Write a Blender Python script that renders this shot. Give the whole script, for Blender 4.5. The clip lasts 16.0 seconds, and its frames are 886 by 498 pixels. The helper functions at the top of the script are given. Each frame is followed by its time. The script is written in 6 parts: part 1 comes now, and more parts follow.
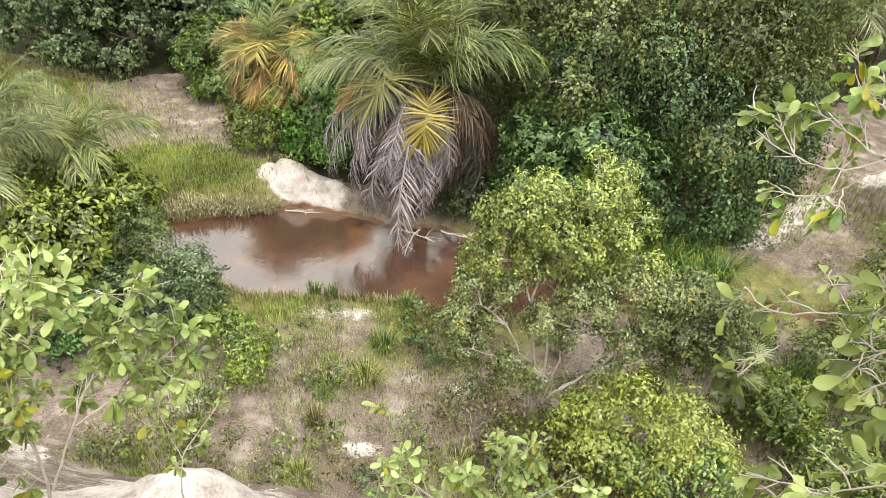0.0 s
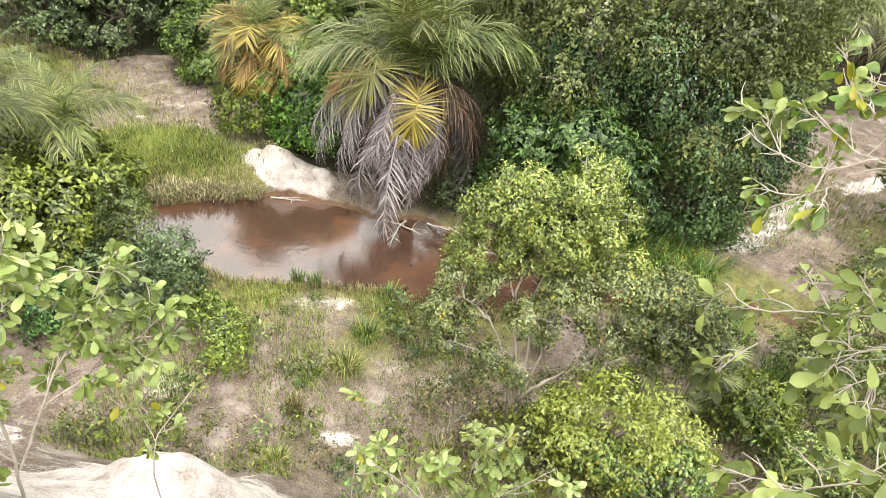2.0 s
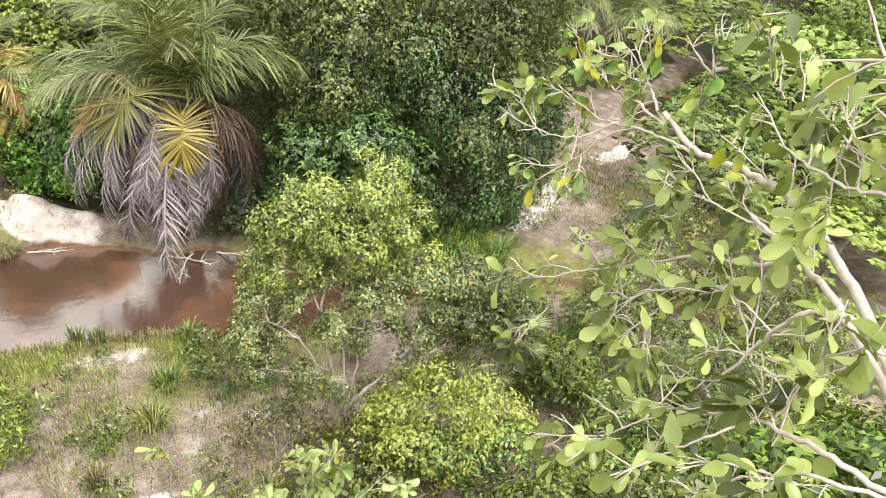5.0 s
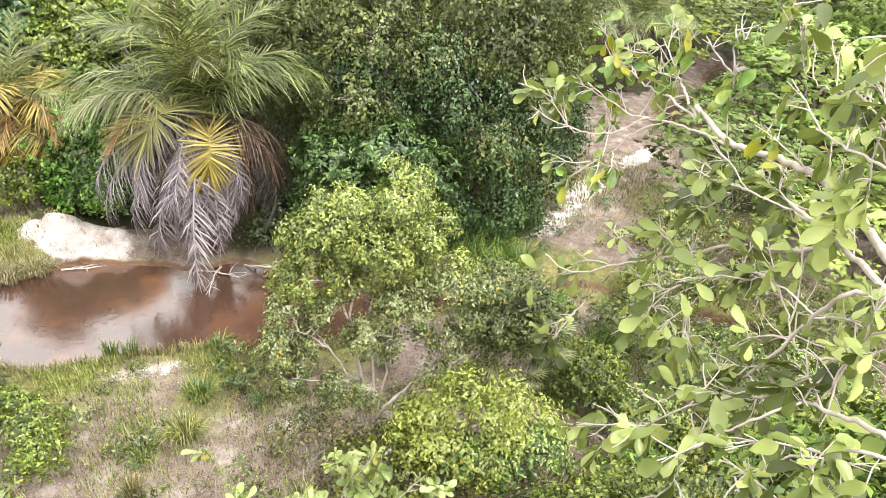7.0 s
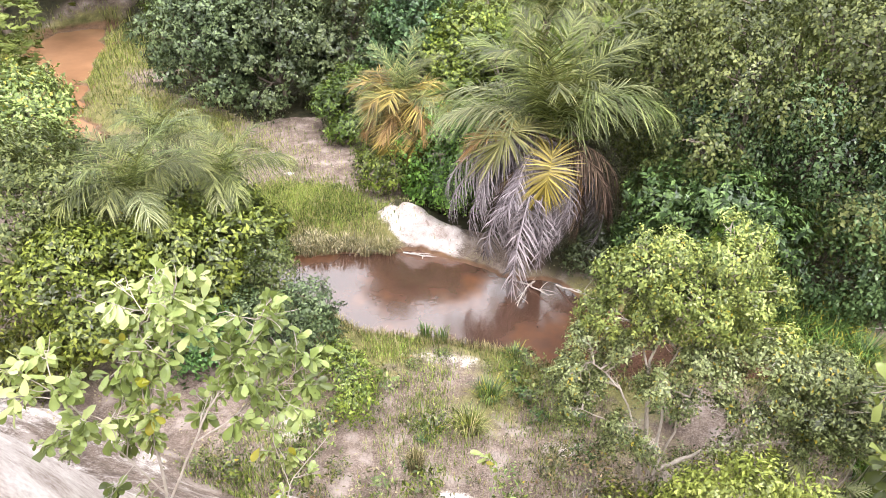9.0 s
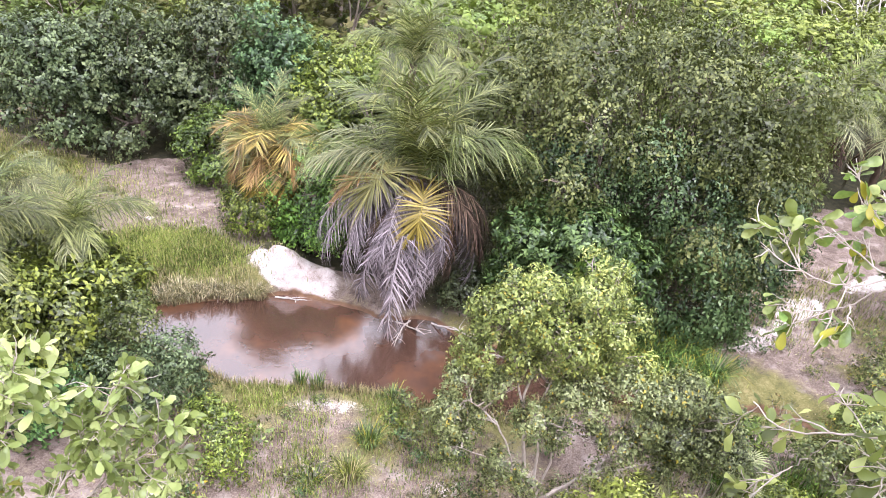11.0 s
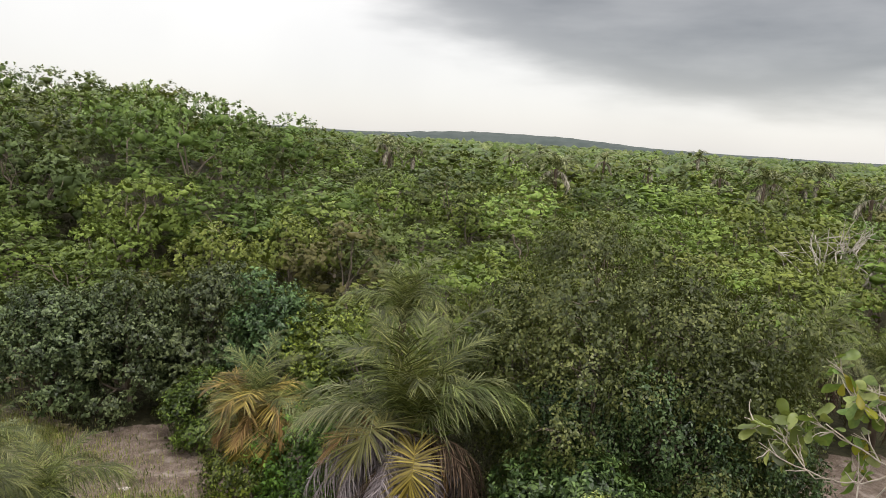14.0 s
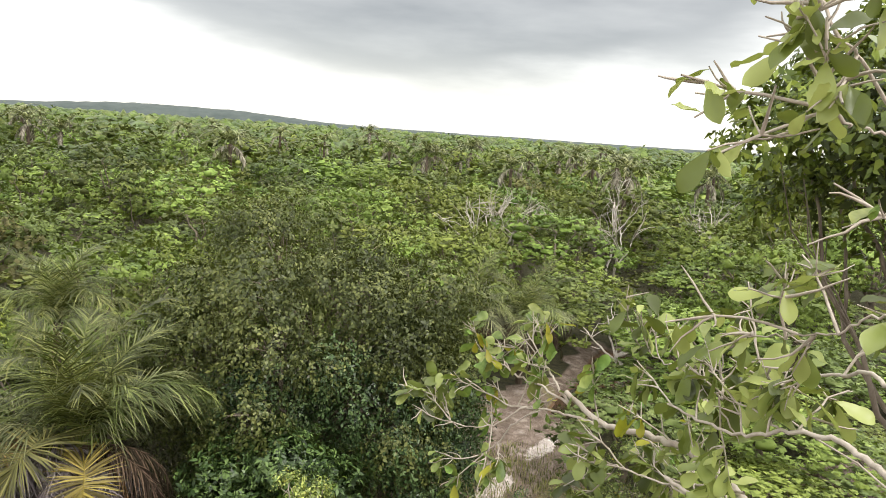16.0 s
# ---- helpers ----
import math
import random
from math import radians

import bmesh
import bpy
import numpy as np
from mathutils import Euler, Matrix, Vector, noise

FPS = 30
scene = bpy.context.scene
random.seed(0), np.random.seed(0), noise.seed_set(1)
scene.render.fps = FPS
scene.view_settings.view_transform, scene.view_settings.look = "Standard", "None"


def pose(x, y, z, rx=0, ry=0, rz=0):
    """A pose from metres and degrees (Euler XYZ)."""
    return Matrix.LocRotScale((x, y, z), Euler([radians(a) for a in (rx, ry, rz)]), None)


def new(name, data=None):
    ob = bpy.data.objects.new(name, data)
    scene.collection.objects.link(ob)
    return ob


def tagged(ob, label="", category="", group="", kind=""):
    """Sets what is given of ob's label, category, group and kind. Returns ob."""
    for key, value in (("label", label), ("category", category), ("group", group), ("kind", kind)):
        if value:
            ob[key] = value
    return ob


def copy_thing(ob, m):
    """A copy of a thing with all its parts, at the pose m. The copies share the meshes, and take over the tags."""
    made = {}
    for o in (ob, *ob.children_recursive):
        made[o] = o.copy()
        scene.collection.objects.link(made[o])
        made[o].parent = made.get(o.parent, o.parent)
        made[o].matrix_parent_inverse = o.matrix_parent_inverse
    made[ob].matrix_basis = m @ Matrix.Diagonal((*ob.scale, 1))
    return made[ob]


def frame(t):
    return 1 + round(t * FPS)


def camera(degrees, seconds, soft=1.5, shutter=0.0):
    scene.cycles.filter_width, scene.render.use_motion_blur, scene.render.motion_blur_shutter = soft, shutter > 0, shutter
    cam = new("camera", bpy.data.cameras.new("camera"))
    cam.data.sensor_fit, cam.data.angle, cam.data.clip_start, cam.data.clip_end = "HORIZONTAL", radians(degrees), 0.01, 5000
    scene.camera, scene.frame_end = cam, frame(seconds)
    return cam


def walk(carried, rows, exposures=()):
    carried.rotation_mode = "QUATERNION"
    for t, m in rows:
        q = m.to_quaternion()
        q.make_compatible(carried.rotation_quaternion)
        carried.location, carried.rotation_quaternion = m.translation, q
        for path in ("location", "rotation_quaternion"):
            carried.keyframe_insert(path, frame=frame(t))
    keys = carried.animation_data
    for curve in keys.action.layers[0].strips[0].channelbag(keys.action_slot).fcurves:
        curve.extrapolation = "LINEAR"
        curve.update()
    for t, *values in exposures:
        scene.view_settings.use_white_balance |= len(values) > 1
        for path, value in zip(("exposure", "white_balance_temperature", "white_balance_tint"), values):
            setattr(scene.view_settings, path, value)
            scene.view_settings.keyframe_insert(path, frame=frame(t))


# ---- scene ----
cam = camera(66.05, 16.0, soft=0.5)
PATH = [
    (0.0, pose(0.005, -0.083, 15.009, 51.28, -3.02, 3.82)),
    (0.5, pose(0.058, -0.053, 14.937, 52.58, -9.04, 0.05)),
    (1.0, pose(0.067, -0.042, 14.927, 51.02, -8.85, -6.71)),
    (1.5, pose(0.057, -0.048, 14.932, 51.36, -6.29, 1.02)),
    (2.0, pose(0.039, -0.071, 14.943, 50.74, -5.23, 4.12)),
    (2.5, pose(0.001, -0.089, 14.976, 49.05, -2.37, 3.01)),
    (3.0, pose(0.016, -0.113, 14.970, 50.44, -2.09, 2.38)),
    (3.5, pose(0.023, -0.102, 14.955, 50.75, -3.88, -1.50)),
    (4.0, pose(0.065, -0.051, 14.905, 51.65, -5.47, -5.76)),
    (4.5, pose(0.140, 0.003, 14.837, 52.64, -6.61, -13.75)),
    (4.7, pose(0.152, 0.023, 14.834, 53.11, -7.22, -14.56)),
    (6.8, pose(0.078, -0.046, 14.812, 55.27, -6.75, -18.85)),
    (7.0, pose(0.031, -0.061, 14.808, 54.49, -5.37, -14.46)),
    (7.5, pose(-0.031, -0.049, 14.861, 53.93, -5.10, -8.27)),
    (8.0, pose(0.041, -0.068, 14.873, 55.77, -3.27, 7.02)),
    (8.2, pose(0.016, -0.055, 14.880, 54.77, -3.39, 11.58)),
    (10.3, pose(-0.141, -0.080, 15.044, 55.52, -0.54, 15.41)),
    (10.5, pose(-0.123, -0.064, 15.049, 55.37, -1.22, 16.35)),
    (11.0, pose(-0.102, 0.017, 15.028, 58.79, -5.10, 4.12)),
    (11.5, pose(-0.054, 0.053, 14.988, 59.16, -6.41, -5.23)),
    (12.0, pose(-0.063, 0.044, 14.952, 62.90, -5.86, -9.30)),
    (12.5, pose(0.006, 0.008, 14.906, 72.08, -6.32, -11.21)),
    (13.0, pose(-0.059, -0.064, 14.841, 79.74, -5.19, -11.45)),
    (13.5, pose(-0.084, -0.147, 14.788, 81.43, -4.64, -4.76)),
    (14.0, pose(-0.052, -0.183, 14.745, 80.68, -3.56, 2.71)),
    (14.5, pose(0.054, -0.138, 14.761, 79.44, -1.71, 4.38)),
    (15.0, pose(0.083, -0.125, 14.754, 78.37, -1.70, -7.49)),
    (15.5, pose(0.143, -0.118, 14.778, 78.99, -2.37, -16.05)),
    (16.0, pose(0.129, -0.183, 14.847, 80.32, -4.00, -23.76)),
]
walk(cam, PATH, exposures=((0.0, 0.76, 6500, 9), (0.6, 0.93, 6450, 10), (1.5, 0.93, 6500, 9), (3.0, 0.98, 6500, 10), (4.5, 0.95, 6500, 10), (7.0, 1.12, 6350, 13), (8.0, 1.16, 6200, 17), (10.5, 0.98, 6000, 25), (11.0, 1.08, 5800, 28), (11.8, 1.12, 5750, 30), (12.5, 1.3, 5700, 30), (13.0, 0.4, 6150, 20), (13.5, -0.32, 6450, 16), (14.2, -0.36, 6550, 14), (15.0, -0.12, 6600, 13), (16.0, 0.16, 6600, 12)))

# ---- light ----
SKY_LOW, SKY_HIGH = 0.95, 2.2


def make_world():
    world = bpy.data.worlds.new("overcast_sky")
    scene.world = world
    world.use_nodes = True
    nt = world.node_tree
    nt.nodes.clear()

    def node(kind, **props):
        n = nt.nodes.new(kind)
        for key, value in props.items():
            if key == "op":
                n.operation = value
        return n

    def math_(op, a, b=None, c=None):
        n = node("ShaderNodeMath", op=op)
        for i, v in enumerate((a, b, c)):
            if v is None:
                continue
            if isinstance(v, (int, float)):
                n.inputs[i].default_value = v
            else:
                nt.links.new(v, n.inputs[i])
        return n.outputs[0]

    tc = node("ShaderNodeTexCoord")
    sep = node("ShaderNodeSeparateXYZ")
    nt.links.new(tc.outputs["Generated"], sep.inputs[0])
    x, y, z = sep.outputs
    up = math_("MAXIMUM", z, 0.0)
    # brightness of an overcast sky, rising from the horizon to the zenith
    lum = math_("MULTIPLY_ADD", up, SKY_HIGH - SKY_LOW, SKY_LOW)
    # one broad dark cloud sheet: azimuth and height as an ellipse with a torn edge
    azim = math_("ARCTAN2", x, y)
    high = math_("ARCSINE", math_("MINIMUM", math_("MAXIMUM", z, -1.0), 1.0))
    da = math_("DIVIDE", math_("SUBTRACT", azim, radians(23)), radians(37))
    de = math_("DIVIDE", math_("SUBTRACT", high, radians(17)), radians(14.3))
    rr = math_("SQRT", math_("ADD", math_("MULTIPLY", da, da), math_("MULTIPLY", de, de)))
    comb = node("ShaderNodeCombineXYZ")
    nt.links.new(math_("MULTIPLY", azim, 2.2), comb.inputs[0])
    nt.links.new(math_("MULTIPLY", high, 9.0), comb.inputs[1])
    big = node("ShaderNodeTexNoise")
    big.inputs["Scale"].default_value = 1.6
    big.inputs["Detail"].default_value = 6
    nt.links.new(comb.outputs[0], big.inputs["Vector"])
    torn = math_("ADD", rr, math_("MULTIPLY", math_("SUBTRACT", big.outputs[0], 0.5), 0.55))
    ramp = node("ShaderNodeMapRange")
    ramp.interpolation_type = "SMOOTHSTEP"
    for i, v in ((1, 1.08), (2, 0.72), (3, 0.0), (4, 1.0)):
        ramp.inputs[i].default_value = v
    nt.links.new(torn, ramp.inputs[0])
    inner = math_("MULTIPLY_ADD", big.outputs[0], 0.55, 0.38)
    dark = math_("MULTIPLY", ramp.outputs[0], inner)
    shade = math_("SUBTRACT", 1.0, dark)
    fine = node("ShaderNodeTexNoise")
    fine.inputs["Scale"].default_value = 2.6
    fine.inputs["Detail"].default_value = 5
    nt.links.new(tc.outputs["Generated"], fine.inputs["Vector"])
    veil = math_("MULTIPLY_ADD", fine.outputs[0], 0.3, 0.85)
    level = math_("MULTIPLY", math_("MULTIPLY", lum, shade), veil)
    grey = node("ShaderNodeCombineColor")
    nt.links.new(math_("MULTIPLY", level, 1.0), grey.inputs[0])
    nt.links.new(math_("MULTIPLY", level, 1.0), grey.inputs[1])
    nt.links.new(math_("MULTIPLY", level, 0.94), grey.inputs[2])
    clouds = node("ShaderNodeBackground")
    nt.links.new(grey.outputs[0], clouds.inputs[0])
    sky = node("ShaderNodeTexSky")
    sky.sky_type = "NISHITA"
    sky.sun_disc = False
    sky.sun_elevation, sky.sun_rotation = radians(58), radians(205)
    blue = node("ShaderNodeBackground")
    blue.inputs[1].default_value = 0.03
    nt.links.new(sky.outputs[0], blue.inputs[0])
    add = node("ShaderNodeAddShader")
    nt.links.new(clouds.outputs[0], add.inputs[0])
    nt.links.new(blue.outputs[0], add.inputs[1])
    out = node("ShaderNodeOutputWorld")
    nt.links.new(add.outputs[0], out.inputs[0])


make_world()
lamp = bpy.data.lights.new("sun", "SUN")
lamp.energy, lamp.angle, lamp.color = 1.8, radians(10), (1.0, 0.97, 0.92)
sun = new("sun", lamp)
sun.rotation_euler = (radians(32), 0, radians(205 - 180))


# ---- materials ----
def shader(name):
    mat = bpy.data.materials.new(name)
    mat.use_nodes = True
    nt = mat.node_tree
    bsdf = nt.nodes["Principled BSDF"]
    return mat, nt, bsdf


def noise_of(nt, scale, detail=4, rough=0.55, coords="Object", stretch=None):
    tc = nt.nodes.new("ShaderNodeTexCoord")
    n = nt.nodes.new("ShaderNodeTexNoise")
    n.inputs["Scale"].default_value = scale
    n.inputs["Detail"].default_value = detail
    n.inputs["Roughness"].default_value = rough
    src = tc.outputs[coords]
    if stretch:
        mp = nt.nodes.new("ShaderNodeMapping")
        mp.inputs["Scale"].default_value = stretch
        nt.links.new(src, mp.inputs[0])
        src = mp.outputs[0]
    nt.links.new(src, n.inputs["Vector"])
    return n.outputs[0]


def ramp_of(nt, fac, stops):
    r = nt.nodes.new("ShaderNodeValToRGB")
    r.color_ramp.interpolation = "LINEAR"
    while len(r.color_ramp.elements) < len(stops):
        r.color_ramp.elements.new(0.5)
    for e, (p, c) in zip(r.color_ramp.elements, stops):
        e.position, e.color = p, (*c, 1)
    nt.links.new(fac, r.inputs[0])
    return r.outputs[0]


def mix_of(nt, fac, a, b, blend="MIX"):
    m = nt.nodes.new("ShaderNodeMix")
    m.data_type, m.blend_type = "RGBA", blend
    for sock, v in ((m.inputs[0], fac), (m.inputs[6], a), (m.inputs[7], b)):
        if isinstance(v, (int, float)):
            sock.default_value = v
        elif isinstance(v, tuple):
            sock.default_value = (*v, 1)
        else:
            nt.links.new(v, sock)
    return m.outputs[2]


def calc(nt, op, a, b):
    m = nt.nodes.new("ShaderNodeMath")
    m.operation = op
    for i, v in enumerate((a, b)):
        if isinstance(v, (int, float)):
            m.inputs[i].default_value = v
        else:
            nt.links.new(v, m.inputs[i])
    return m.outputs[0]


def bump_of(nt, height, strength, distance):
    b = nt.nodes.new("ShaderNodeBump")
    b.inputs["Strength"].default_value = strength
    b.inputs["Distance"].default_value = distance
    nt.links.new(height, b.inputs["Height"])
    return b.outputs[0]


def leaf_material(name, base, light, yellow=0.0, yellow_tone=(0.4, 0.33, 0.04), through_share=0.13, rough=0.38, gloss=0.45, patch=0.45, vary=0.74, each=0.45):
    """Leaves: a colour that varies from leaf to leaf, from branch to branch and from plant to plant."""
    mat, nt, bsdf = shader(name)
    geo = nt.nodes.new("ShaderNodeNewGeometry")
    info = nt.nodes.new("ShaderNodeObjectInfo")
    rnd = geo.outputs["Random Per Island"]
    clump = noise_of(nt, patch, 3)
    tone = calc(nt, "ADD", calc(nt, "ADD", calc(nt, "MULTIPLY", rnd, vary), (0.5 - vary) * 0.5), calc(nt, "MULTIPLY", calc(nt, "SUBTRACT", clump, 0.25), 1.0))
    base, light = tuple(c * 0.84 for c in base), tuple(c * 1.0 for c in light)
    # dark leaves at random: leaf tone, with some self-shading put into the colour
    dark = tuple(c * 0.28 for c in base)
    col = ramp_of(nt, tone, [(0.12, dark), (0.48, base), (0.82, light)])
    plant = nt.nodes.new("ShaderNodeHueSaturation")
    nt.links.new(col, plant.inputs["Color"])
    nt.links.new(calc(nt, "ADD", calc(nt, "MULTIPLY", info.outputs["Random"], 0.03), 0.485), plant.inputs["Hue"])
    nt.links.new(calc(nt, "ADD", calc(nt, "MULTIPLY", info.outputs["Random"], each), 1.03 - each * 0.5), plant.inputs["Value"])
    col = plant.outputs[0]
    if yellow > 0:
        pick = nt.nodes.new("ShaderNodeMath")
        pick.operation = "GREATER_THAN"
        shuffled = nt.nodes.new("ShaderNodeMath")
        shuffled.operation = "FRACT"
        nt.links.new(calc(nt, "MULTIPLY", rnd, 37.7), shuffled.inputs[0])
        nt.links.new(shuffled.outputs[0], pick.inputs[0])
        pick.inputs[1].default_value = 1 - yellow
        col = mix_of(nt, pick.outputs[0], col, yellow_tone)
    nt.links.new(col, bsdf.inputs["Base Color"])
    bsdf.inputs["Roughness"].default_value = rough
    bsdf.inputs["Specular IOR Level"].default_value = gloss
    trans = nt.nodes.new("ShaderNodeBsdfTranslucent")
    nt.links.new(mix_of(nt, 0.5, col, (0.25, 0.3, 0.03)), trans.inputs[0])
    mix = nt.nodes.new("ShaderNodeMixShader")
    mix.inputs[0].default_value = through_share
    nt.links.new(bsdf.outputs[0], mix.inputs[1])
    nt.links.new(trans.outputs[0], mix.inputs[2])
    nt.links.new(mix.outputs[0], nt.nodes["Material Output"].inputs[0])
    return mat


def bark_material(name, dark, light, scale=9.0):
    mat, nt, bsdf = shader(name)
    n = noise_of(nt, scale, 6, 0.65, stretch=(1, 1, 0.25))
    blot = noise_of(nt, 1.7, 3)
    col = ramp_of(nt, calc(nt, "ADD", calc(nt, "MULTIPLY", n, 0.65), calc(nt, "MULTIPLY", blot, 0.35)), [(0.3, dark), (0.68, light)])
    nt.links.new(col, bsdf.inputs["Base Color"])
    bsdf.inputs["Roughness"].default_value = 0.85
    bsdf.inputs["Specular IOR Level"].default_value = 0.2
    nt.links.new(bump_of(nt, n, 0.6, 0.02), bsdf.inputs["Normal"])
    return mat


GREEN = leaf_material("leaves_mid_green", (0.12, 0.16, 0.022), (0.28, 0.32, 0.05))
LUSH = leaf_material("leaves_lush_green", (0.088, 0.175, 0.022), (0.23, 0.36, 0.055))
DEEP = leaf_material("leaves_deep_green", (0.058, 0.122, 0.032), (0.172, 0.285, 0.08), gloss=0.4)
DROOP = leaf_material("leaves_drooping_green", (0.05, 0.098, 0.032), (0.15, 0.225, 0.082), gloss=0.35, vary=0.6)
BLUISH = leaf_material("leaves_dark_bluish", (0.072, 0.102, 0.042), (0.185, 0.23, 0.098), gloss=0.3, vary=0.6)
OLIVE = leaf_material("leaves_olive_grey", (0.1, 0.138, 0.038), (0.275, 0.318, 0.102), gloss=0.3, vary=0.5)
YELLOWISH = leaf_material("leaves_yellow_green", (0.20, 0.255, 0.055), (0.46, 0.50, 0.13), yellow=0.02, vary=0.55)
PALE_OLIVE = leaf_material("leaves_pale_olive", (0.18, 0.225, 0.075), (0.38, 0.43, 0.18), yellow=0.03)
BRIGHT = leaf_material("leaves_bright_yellow_green", (0.31, 0.40, 0.07), (0.60, 0.67, 0.18), vary=0.4, each=0.1)
FRESH = leaf_material("leaves_fresh_green", (0.15, 0.215, 0.05), (0.36, 0.44, 0.125), yellow=0.04)
BROWNISH = leaf_material("leaves_brownish_green", (0.11, 0.115, 0.04), (0.22, 0.19, 0.08), yellow=0.12, yellow_tone=(0.26, 0.17, 0.07))
BROAD = leaf_material("broad_leaves", (0.18, 0.225, 0.05), (0.40, 0.44, 0.14), through_share=0.35, rough=0.38, gloss=0.5, patch=1.5)
BROAD_PALE = leaf_material("broad_leaves_pale", (0.27, 0.34, 0.09), (0.54, 0.59, 0.25), through_share=0.35, rough=0.38, gloss=0.5, patch=1.5, vary=0.5)
BROAD_DARK = leaf_material("broad_leaves_deep", (0.11, 0.19, 0.035), (0.27, 0.38, 0.09), through_share=0.3, rough=0.4, gloss=0.4, patch=1.5)
BROAD_YELLOW = leaf_material("broad_leaves_yellowing", (0.36, 0.34, 0.03), (0.55, 0.5, 0.05), through_share=0.4, rough=0.4, gloss=0.45)
FROND = leaf_material("frond_green", (0.105, 0.13, 0.033), (0.28, 0.305, 0.1), rough=0.45, gloss=0.3)
FROND_GREY = leaf_material("frond_grey_green", (0.14, 0.16, 0.065), (0.34, 0.35, 0.17), rough=0.45, gloss=0.3)
FROND_YELLOW = leaf_material("frond_yellow", (0.24, 0.17, 0.03), (0.42, 0.31, 0.075), rough=0.45)
FROND_LIME = leaf_material("frond_yellow_green", (0.165, 0.175, 0.04), (0.34, 0.33, 0.095), rough=0.45)
FROND_ORANGE = leaf_material("frond_orange_brown", (0.27, 0.15, 0.06), (0.44, 0.28, 0.12), rough=0.6, gloss=0.2)
FROND_DEAD = leaf_material("frond_dead_grey", (0.25, 0.21, 0.22), (0.52, 0.455, 0.47), through_share=0.1, rough=0.8, gloss=0.15)
# dead brown, made darker to hold the shadow beside the palm crown
FROND_BROWN = leaf_material("frond_dead_brown", (0.07, 0.046, 0.033), (0.17, 0.115, 0.08), through_share=0.1, rough=0.8, gloss=0.15)
GRASS = leaf_material("grass_blades", (0.19, 0.25, 0.045), (0.40, 0.43, 0.11), yellow=0.15, yellow_tone=(0.42, 0.36, 0.16))
GRASS_DRY = leaf_material("grass_dry", (0.22, 0.2, 0.08), (0.44, 0.38, 0.2), yellow=0.25, yellow_tone=(0.45, 0.38, 0.22))
REED = leaf_material("reed_blades", (0.09, 0.17, 0.035), (0.24, 0.33, 0.07), yellow=0.1)
WOOD_GREEN = leaf_material("wood_mid_green", (0.168, 0.212, 0.042), (0.353, 0.401, 0.100), vary=0.2, gloss=0.14, each=0.65)
WOOD_LUSH = leaf_material("wood_lush_green", (0.157, 0.218, 0.042), (0.330, 0.409, 0.100), vary=0.2, gloss=0.14, each=0.65)
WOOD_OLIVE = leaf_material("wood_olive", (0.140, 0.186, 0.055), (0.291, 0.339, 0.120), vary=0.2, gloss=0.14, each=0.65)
WOOD_FRESH = leaf_material("wood_pale_green", (0.213, 0.294, 0.065), (0.414, 0.508, 0.130), vary=0.2, gloss=0.14, each=0.65)
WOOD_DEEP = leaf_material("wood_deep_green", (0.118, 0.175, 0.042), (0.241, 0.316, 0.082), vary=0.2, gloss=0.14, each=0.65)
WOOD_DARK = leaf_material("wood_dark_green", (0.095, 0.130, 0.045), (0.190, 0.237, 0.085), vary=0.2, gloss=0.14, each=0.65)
WOOD_BROWN = leaf_material("wood_brownish", (0.168, 0.164, 0.060), (0.302, 0.282, 0.110), vary=0.2, gloss=0.14, each=0.65)
WOOD_YELLOW = leaf_material("wood_yellow_green", (0.224, 0.266, 0.050), (0.414, 0.458, 0.110), vary=0.2, gloss=0.14, each=0.65)
FROND_TAN = leaf_material("frond_dead_tan", (0.22, 0.195, 0.15), (0.4, 0.365, 0.29), through_share=0.05, rough=0.8, gloss=0.1)
BARK = bark_material("bark_grey_brown", (0.10, 0.075, 0.055), (0.30, 0.25, 0.20))
BARK_PALE = bark_material("bark_pale", (0.26, 0.215, 0.17), (0.56, 0.50, 0.43), 14.0)
BARK_DEAD = bark_material("dead_wood_grey", (0.32, 0.28, 0.24), (0.62, 0.57, 0.51))
BARK_PALM = bark_material("palm_stem_fibre", (0.06, 0.045, 0.035), (0.2, 0.15, 0.11), 5.0)


def attribute_of(nt, name):
    a = nt.nodes.new("ShaderNodeAttribute")
    a.attribute_name = name
    return a.outputs["Fac"]


